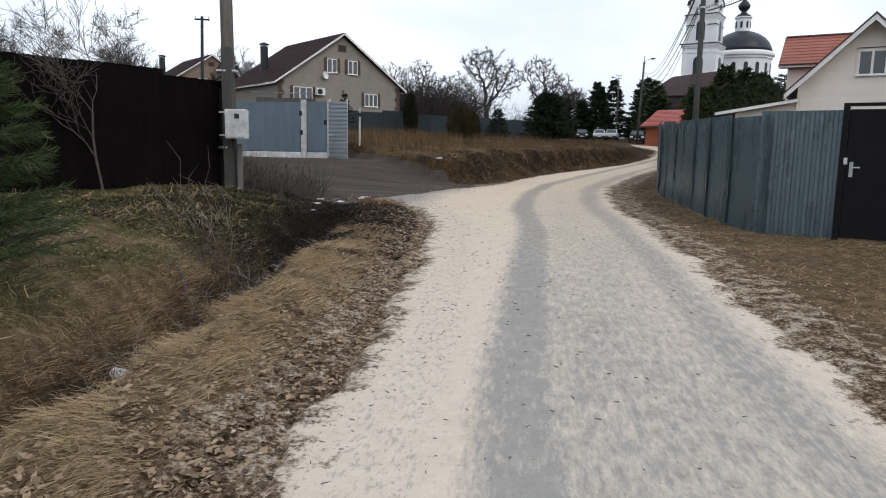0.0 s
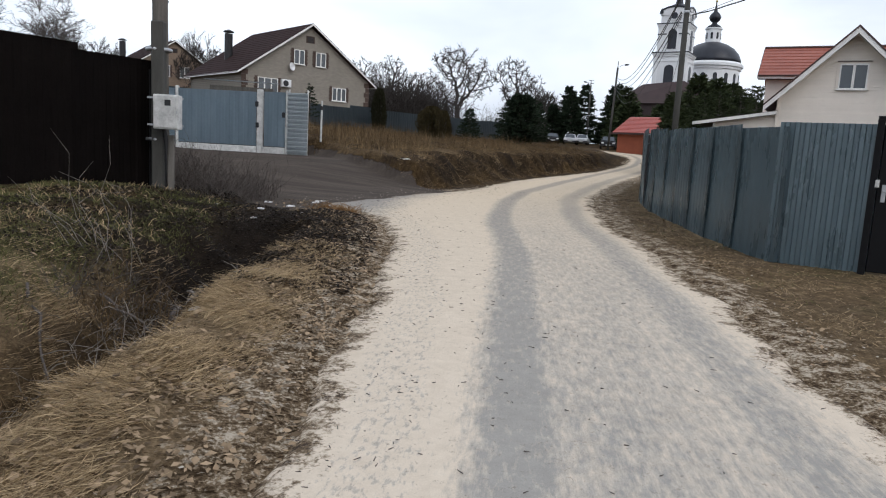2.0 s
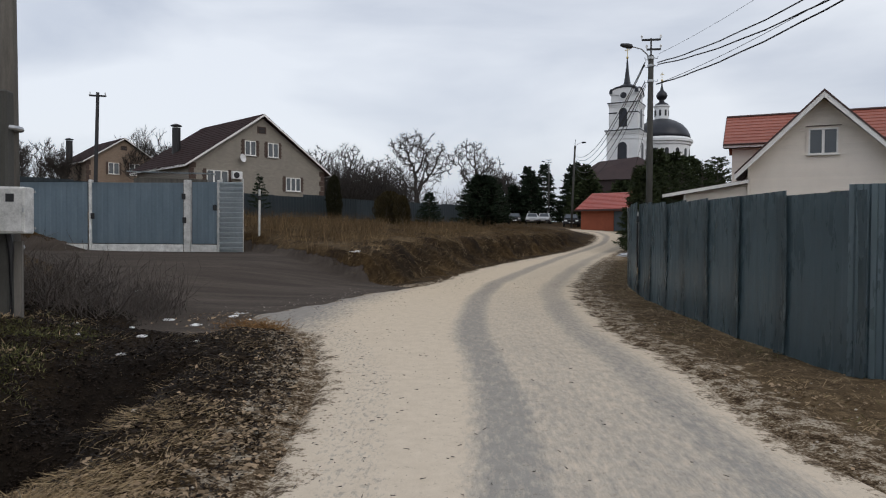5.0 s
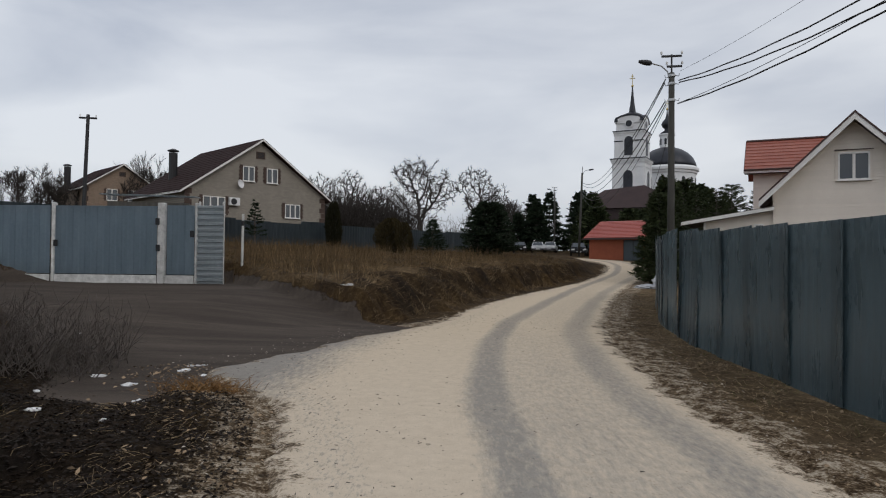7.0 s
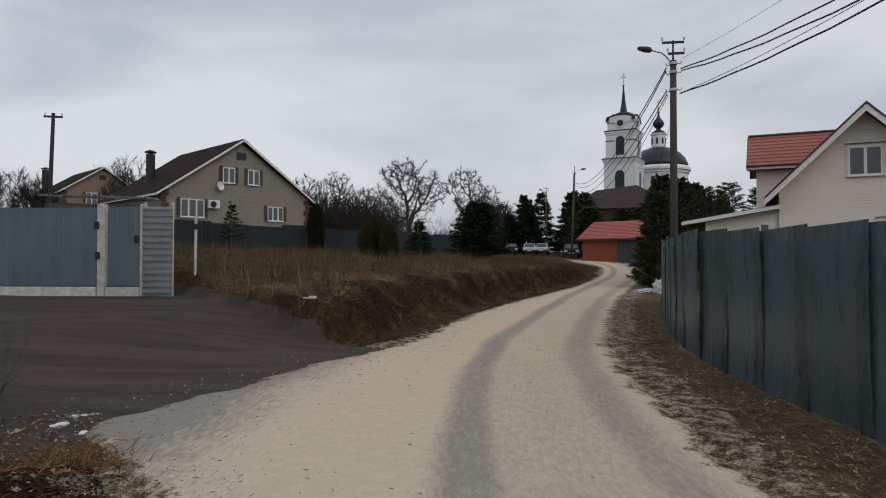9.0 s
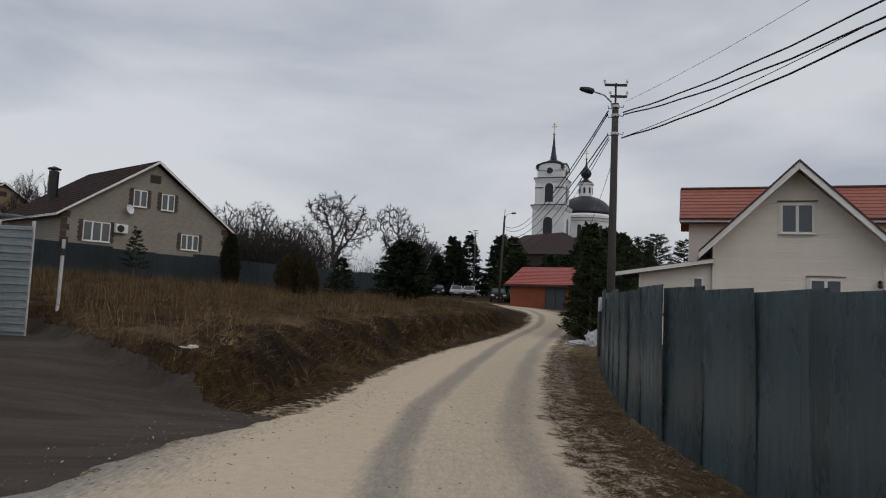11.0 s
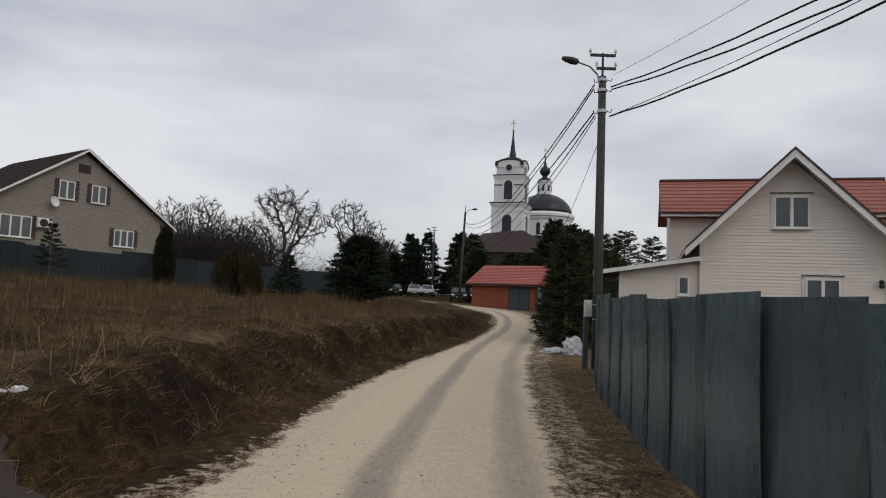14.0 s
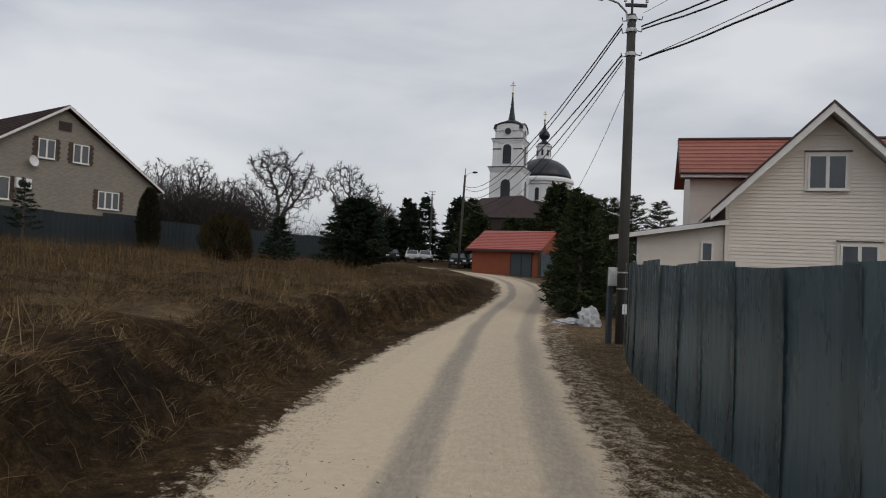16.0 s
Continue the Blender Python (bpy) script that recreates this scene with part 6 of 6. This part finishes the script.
def lump(name, x, y, sx, sy, sz, material, label, category, seed, rough=0.25, rz=0.0):
    rnd = random.Random(seed)
    bm = bmesh.new()
    bmesh.ops.create_icosphere(bm, subdivisions=3, radius=1.0)
    ph = [rnd.uniform(0, 6) for _ in range(6)]
    for v in bm.verts:
        p = v.co.copy()
        k = 1 + rough * (0.5 * math.sin(5 * p.x + ph[0]) * math.sin(6 * p.y + ph[1]) + 0.4 * math.sin(11 * p.z + ph[2] + 7 * p.x) + 0.25 * math.sin(17 * p.y + ph[3]))
        v.co = Vector((p.x * sx * k, p.y * sy * k, max(p.z, -0.25) * sz * k))
    o = new(name, bm_mesh(name, bm, material, False))
    o.matrix_basis = pose(x, y, gz(x, y) + 0.2 * sz, 0, 0, rz)
    return tagged(o, label, category)


lump("snow_mound", 12.4, 35.7, 0.36, 0.34, 0.5, M["snow"], "heap of grey melting snow beside the pine", "snow heap", 3, 0.3)
lump("snow_mound", 11.95, 36.2, 0.5, 0.3, 0.14, M["snow"], "thin remains of melting snow beside the heap", "snow heap", 4, 0.3)
SCRAPS = [(-2.64, 14.75, 0.10), (-2.13, 14.25, 0.10), (-1.75, 13.37, 0.11), (-1.82, 15.41, 0.07), (-1.75, 15.45, 0.05), (-1.68, 15.49, 0.05), (-1.80, 15.08, 0.10), (-1.54, 14.91, 0.08), (-2.75, 13.6, 0.06), (-2.3, 12.6, 0.08),
          (-1.6, 12.2, 0.05), (-3.3, 13.3, 0.06), (-0.19, 21.15, 0.16), (-0.32, 21.05, 0.09), (-2.2, 11.7, 0.06), (-1.45, 9.9, 0.05), (-2.9, 12.4, 0.05), (-1.9, 13.0, 0.05), (-4.0, 17.5, 0.05), (-1.62, 7.3, 0.08)]
for i, (x, y, s) in enumerate(SCRAPS):
    lump("paper_scrap", x, y, s * 0.75, s * 0.45, s * 0.22, M["plastic_white"], "crumpled white litter scrap lying on the ground", "litter", 100 + i, 0.5, i * 40)


def bottle():
    b = thing("litter_can", pose(-2.2, 4.75, gz(-2.2, 4.75) + 0.07, 90, 0, 62) @ Matrix.Scale(1.35, 4), "crushed white drink can lying in the ditch", "litter")
    part("can", lathe([(0.022, -0.09), (0.032, -0.08), (0.034, 0.0), (0.031, 0.03), (0.034, 0.07), (0.026, 0.09)], 14), M["plastic_white"], b, "", True)
    part("can_end", lathe([(0.025, 0.09), (0.025, 0.094)], 14), M["steel"], b)
    return b


bottle()


def fallen_branch(a, b, r, seed, label):
    """A broken bough lying on the ground with stubs of side twigs."""
    rs = random.Random(seed)
    a, b = Vector((a[0], a[1], gz(*a) + r)), Vector((b[0], b[1], gz(*b) + r))
    o = thing("fallen_branch", Matrix.Translation(a), label, "branch")
    n = 7
    pts = [(b - a) * (k / n) + Vector((rs.gauss(0, 0.02), rs.gauss(0, 0.02), 0.03 + rs.gauss(0, 0.012))) for k in range(n + 1)]
    part("bough", tube(pts, [r * (1 - 0.09 * k) for k in range(n + 1)], 7), M["bark"], o, "", True)
    for k in range(2, n):
        q = pts[k] + Vector((rs.gauss(0, 0.12), rs.gauss(0, 0.12), rs.uniform(0.02, 0.12)))
        part("side_twig", tube([pts[k], (pts[k] + q) / 2 + Vector((0, 0, 0.02)), q], [r * 0.35, r * 0.25, r * 0.12], 5), M["bark_pale"], o)
    return o


fallen_branch((-2.0, 7.75), (-2.1, 9.0), 0.045, 1, "dark rotten bough lying in the ditch")
fallen_branch((-1.85, 7.95), (-1.2, 7.85), 0.012, 2, "pale broken stick lying across the verge")
fallen_branch((-1.7, 8.2), (-1.25, 8.15), 0.011, 3, "short pale stick beside the bough")
fallen_branch((-2.5, 7.5), (-1.7, 6.6), 0.013, 4, "grey dead stick across the ditch")
fallen_branch((-2.7, 6.9), (-1.95, 5.7), 0.012, 5, "thin grey dead branch in the ditch")
thicket(-2.35, 7.5, 0.4, 0.8, 0.38, 260, 21, "dead_brush", "matted grey-brown brushwood over the ditch", "bark", 0.0035, 1.3)
thicket(-2.3, 5.6, 0.5, 1.3, 0.35, 320, 22, "dead_brush", "low tangle of dark dead stems in the ditch", "weed", 0.003, 1.8)
thicket(-2.75, 8.3, 0.3, 0.4, 1.0, 14, 23, "dry_weeds", "tall broken weed stems beside the ditch", "bark_pale", 0.004, 0.45)


# ---- grass, straw, leaves ----
TX, TY = np.arange(-14.0, 14.01, 0.1), np.arange(-2.0, 64.01, 0.15)
GX, GY = np.meshgrid(TX, TY)
T_DL, T_DR = side_of(GX, GY)
T_Z = ground_z(GX, GY)


def table(grid, x, y):
    fx, fy = np.clip((x - TX[0]) / 0.1, 0, len(TX) - 1.001), np.clip((y - TY[0]) / 0.15, 0, len(TY) - 1.001)
    i, j = fx.astype(int), fy.astype(int)
    a, b = fx - i, fy - j
    return (grid[j, i] * (1 - a) + grid[j, i + 1] * a) * (1 - b) + (grid[j + 1, i] * (1 - a) + grid[j + 1, i + 1] * a) * b


def scatter(n, x0, x1, y0, y1, seed, weight):
    """Points in a rectangle kept by a weight between 0 and 1."""
    rs = np.random.RandomState(seed)
    x, y = rs.uniform(x0, x1, n), rs.uniform(y0, y1, n)
    dl, dr = table(T_DL, x, y), table(T_DR, x, y)
    keep = rs.uniform(0, 1, n) < weight(x, y, dl, dr)
    x, y = x[keep], y[keep]
    return x, y, table(T_Z, x, y), dl[keep], dr[keep], rs


def tufts(name, pts, material, label, length, width, flat, category="grass", sink=0.01, comb=None, curl=0.08):
    """Slips of grass standing or lying at the points; flat 0 upright, 1 lying."""
    x, y, z, dl, dr, rs = pts
    n = len(x)
    a = rs.uniform(0, 2 * math.pi, n)
    if comb is not None:
        a = comb + rs.normal(0, 0.8, n) + 2.6 * lumps(x, y, 0.4, 3)
    L = length * rs.uniform(0.45, 1.25, n)
    tilt = np.clip(flat + rs.normal(0, 0.22 if flat < 0.9 else 0.07, n), 0.02, 0.985)
    dx, dy, dz = np.cos(a) * tilt * L, np.sin(a) * tilt * L, np.sqrt(1 - tilt ** 2) * L
    B = np.stack([x, y, z - sink], 1)
    T = np.stack([x + dx, y + dy, np.maximum(table(T_Z, x + dx, y + dy) + 0.01, z + dz * 0.8)], 1)
    bend = np.stack([rs.normal(0, curl, n) * L, rs.normal(0, curl, n) * L, 0.16 * L * (1 - tilt ** 2) + 0.02 * L], 1)
    o = new(name, blades(name, B, T, width * rs.uniform(0.6, 1.4, n), material, bend))
    return tagged(o, label, category, kind="stuff")


def off_drive(x, y):
    return 1 - drive_mask(x, y)


def clump(x, y, s, seed, lo, hi):
    return smooth(lo, hi, lumps(x, y, s, seed) * 0.6 + lumps(x, y, s * 0.37, seed + 2) * 0.4)


tufts("ditch_straw", scatter(420000, -4.2, -0.2, -0.5, 14.0, 1, lambda x, y, dl, dr: (dl > 0.3) * off_drive(x, y) * (1 - 0.92 * smooth(1.95, 2.4, dl + 0.25 * lumps(x, y, 0.6, 2))) * (1 - 0.93 * np.exp(-((dl - 1.75) / 0.34) ** 2)) * (0.06 + 0.94 * clump(x, y, 0.5, 3, -0.3, 0.3)) * smooth(0.25, 0.9, dl) * (1 - 0.96 * smooth(6.9, 9.8, y + 0.9 * lumps(x, y, 0.8, 1)))),
      M["straw"], "matted pale straw over the ditch banks", 0.17, 0.0024, 0.95, comb=-0.5, curl=0.2)
tufts("lawn_grass", scatter(130000, -8.5, -2.2, 1.5, 14.0, 2, lambda x, y, dl, dr: smooth(1.95, 2.4, dl) * (0.06 + 0.94 * clump(x, y, 0.55, 3, -0.3, 0.35)) * (1 - 0.8 * smooth(12, 13.5, y))),
      M["green_grass"], "short dull green winter lawn", 0.06, 0.006, 0.65)
tufts("lawn_straw", scatter(16000, -8.5, -2.2, 1.5, 14.0, 3, lambda x, y, dl, dr: smooth(2.0, 2.8, dl) * clump(x, y, 0.8, 9, -0.2, 0.6)),
      M["straw"], "bleached dry blades in the lawn", 0.12, 0.006, 0.75)
tufts("verge_straw", scatter(120000, 2.3, 11.5, 1.0, 33.0, 4, lambda x, y, dl, dr: (dr > 0.35) * smooth(0.3, 1.0, dr) * (dr < 3.2) * (0.15 + 0.85 * clump(x, y, 0.6, 1, -0.2, 0.5))),
      M["straw"], "flattened straw along the fence foot", 0.11, 0.003, 0.93, curl=0.2)
tufts("verge_grass", scatter(24000, 2.3, 11.5, 1.0, 33.0, 5, lambda x, y, dl, dr: (dr > 0.5) * (dr < 2.6) * clump(x, y, 0.8, 5, 0.0, 0.6)),
      M["green_grass"], "thin mossy grass along the fence foot", 0.06, 0.006, 0.6)
tufts("bank_straw", scatter(170000, -4.0, 12.5, 19.0, 44.0, 6, lambda x, y, dl, dr: (dl > 0.25) * off_drive(x, y) * smooth(0.2, 0.8, dl) * (1 - 0.5 * smooth(3, 8, dl)) * (0.05 + 0.95 * clump(x, y, 0.75, 4, -0.1, 0.35))),
      M["bank_straw"], "dry straw hanging over the bank", 0.22, 0.004, 0.86, comb=-0.6, curl=0.15)
tufts("field_straw", scatter(110000, -12.0, 12.5, 24.0, 62.0, 7, lambda x, y, dl, dr: (dl > 1.5) * (0.12 + 0.88 * clump(x, y, 1.1, 8, -0.3, 0.35)) * ((x > -3.6) | (y > 27))),
      M["weed"], "rough brown winter grass of the field", 0.26, 0.007, 0.7)
tufts("field_stalks", scatter(26000, -11.0, 11.0, 21.0, 58.0, 8, lambda x, y, dl, dr: off_drive(x, y) * smooth(1.6, 3.0, dl) * clump(x, y, 2.0, 2, -0.2, 0.4) * (1 - 0.6 * smooth(44, 56, y)) * ((x > -3.4) | (y > 26.5))),
      M["weed"], "tall dead brown weed stalks in the field", 0.7, 0.008, 0.14)
tufts("stalk_heads", scatter(16000, -11.0, 11.0, 21.0, 48.0, 9, lambda x, y, dl, dr: off_drive(x, y) * smooth(1.4, 2.6, dl) * clump(x, y, 2.0, 2, -0.1, 0.5) * ((x > -3.4) | (y > 26.5))),
      M["bank_straw"], "pale seed heads among the weeds", 0.5, 0.008, 0.2)


tufts("rusty_clump", scatter(2600, -1.9, -0.7, 13.4, 14.5, 31, lambda x, y, dl, dr: np.exp(-((x + 1.28) / 0.33) ** 2 - ((y - 13.95) / 0.24) ** 2)),
      M["orange_straw"], "rusty clump of dry grass on the drive edge", 0.2, 0.006, 0.78, curl=0.2)
tufts("bank_tussocks", scatter(90000, -1.0, 9.0, 19.5, 36.0, 32, lambda x, y, dl, dr: off_drive(x, y) * np.exp(-((dl - 1.5) / 0.8) ** 2) * clump(x, y, 0.5, 14, 0.3, 0.6)),
      M["straw"], "pale drooping tussocks along the bank edge", 0.24, 0.0035, 0.75, comb=-0.6, curl=0.12)


def litter(name, pts, material, label, size, category="leaves"):
    """Little flat curled pieces lying on the ground."""
    x, y, z, dl, dr, rs = pts
    n = len(x)
    a = rs.uniform(0, 2 * math.pi, n)
    s = size * rs.uniform(0.5, 1.5, n)
    u = np.stack([np.cos(a), np.sin(a), rs.normal(0, 0.25, n)], 1) * s[:, None]
    v = np.stack([-np.sin(a), np.cos(a), rs.normal(0, 0.25, n)], 1) * s[:, None] * rs.uniform(0.3, 0.7, (n, 1))
    c = np.stack([x, y, z + 0.012 + size * 0.2], 1)
    V = np.stack([c - u, c - v, c + u, c + v + np.array([0, 0, 1.0]) * s[:, None] * 0.3], 1).reshape(-1, 3)
    F = np.arange(4 * n).reshape(n, 4)
    o = new(name, from_arrays(name, V, F, material))
    return tagged(o, label, category, kind="stuff")


litter("fallen_leaves", scatter(80000, -3.4, 0.6, 0.0, 15.5, 11, lambda x, y, dl, dr: (dl > -0.3) * np.exp(-((dl - 0.35) / 0.5) ** 2) * (1 - 0.8 * smooth(8.5, 11, y)) * (0.4 + 0.6 * clump(x, y, 0.5, 1, -0.4, 0.4))), M["leaf_litter"], "brown rotting leaves along the lane edge", 0.021)
litter("fallen_leaves", scatter(60000, 2.2, 10.5, 1.0, 32.0, 12, lambda x, y, dl, dr: (dr > -0.05) * np.exp(-((dr - 0.6) / 0.6) ** 2) * (0.3 + 0.7 * clump(x, y, 0.6, 2, -0.3, 0.4))), M["leaf_litter"], "brown rotting leaves along the fence verge", 0.019)
litter("sand_lumps", scatter(30000, -3.0, 10.0, 0.5, 32.0, 13, lambda x, y, dl, dr: np.where(dl > 0, np.exp(-(dl / 0.5) ** 2) * (y < 20), np.where(dr > 0, np.exp(-(dr / 0.7) ** 2), 0.0))), M["litter_pale"], "pale grit and sand lumps spilling off the lane", 0.012, "gravel")
litter("dark_leaf_mat", scatter(60000, -4.8, -0.2, 7.6, 16.0, 14, lambda x, y, dl, dr: (dl > 0.1) * off_drive(x, y) * (0.5 + 0.5 * clump(x, y, 0.5, 7, -0.4, 0.4))), M["wet_leaves"], "dark mat of wet leaves beside the drive", 0.017)

litter("lawn_leaves", scatter(16000, -8.5, -2.2, 1.5, 13.6, 16, lambda x, y, dl, dr: smooth(2.0, 2.6, dl) * clump(x, y, 0.6, 12, -0.2, 0.5)), M["leaf_litter"], "scattered brown leaves on the lawn", 0.02)


def road_twigs():
    x, y, z, dl, dr, rs = scatter(7000, -1.2, 6.0, 1.0, 22.0, 15, lambda x, y, dl, dr: (dl < -0.02) * (dr < -0.05) * np.exp(dl / 0.9))
    n = len(x)
    a, L = rs.uniform(0, 6.28, n), rs.uniform(0.008, 0.04, n)
    z = road_z(y) + 0.036
    seg = np.stack([x, y, z, x + np.cos(a) * L, y + np.sin(a) * L, z + rs.uniform(0, 0.008, n), np.full(n, 0.0035), np.full(n, 0.002)], 1)
    tagged(new("road_twigs", sticks_mesh("road_twigs", seg, M["bark"], 3)), "specks of twig and leaf on the sanded lane", "litter", kind="stuff")


road_twigs()
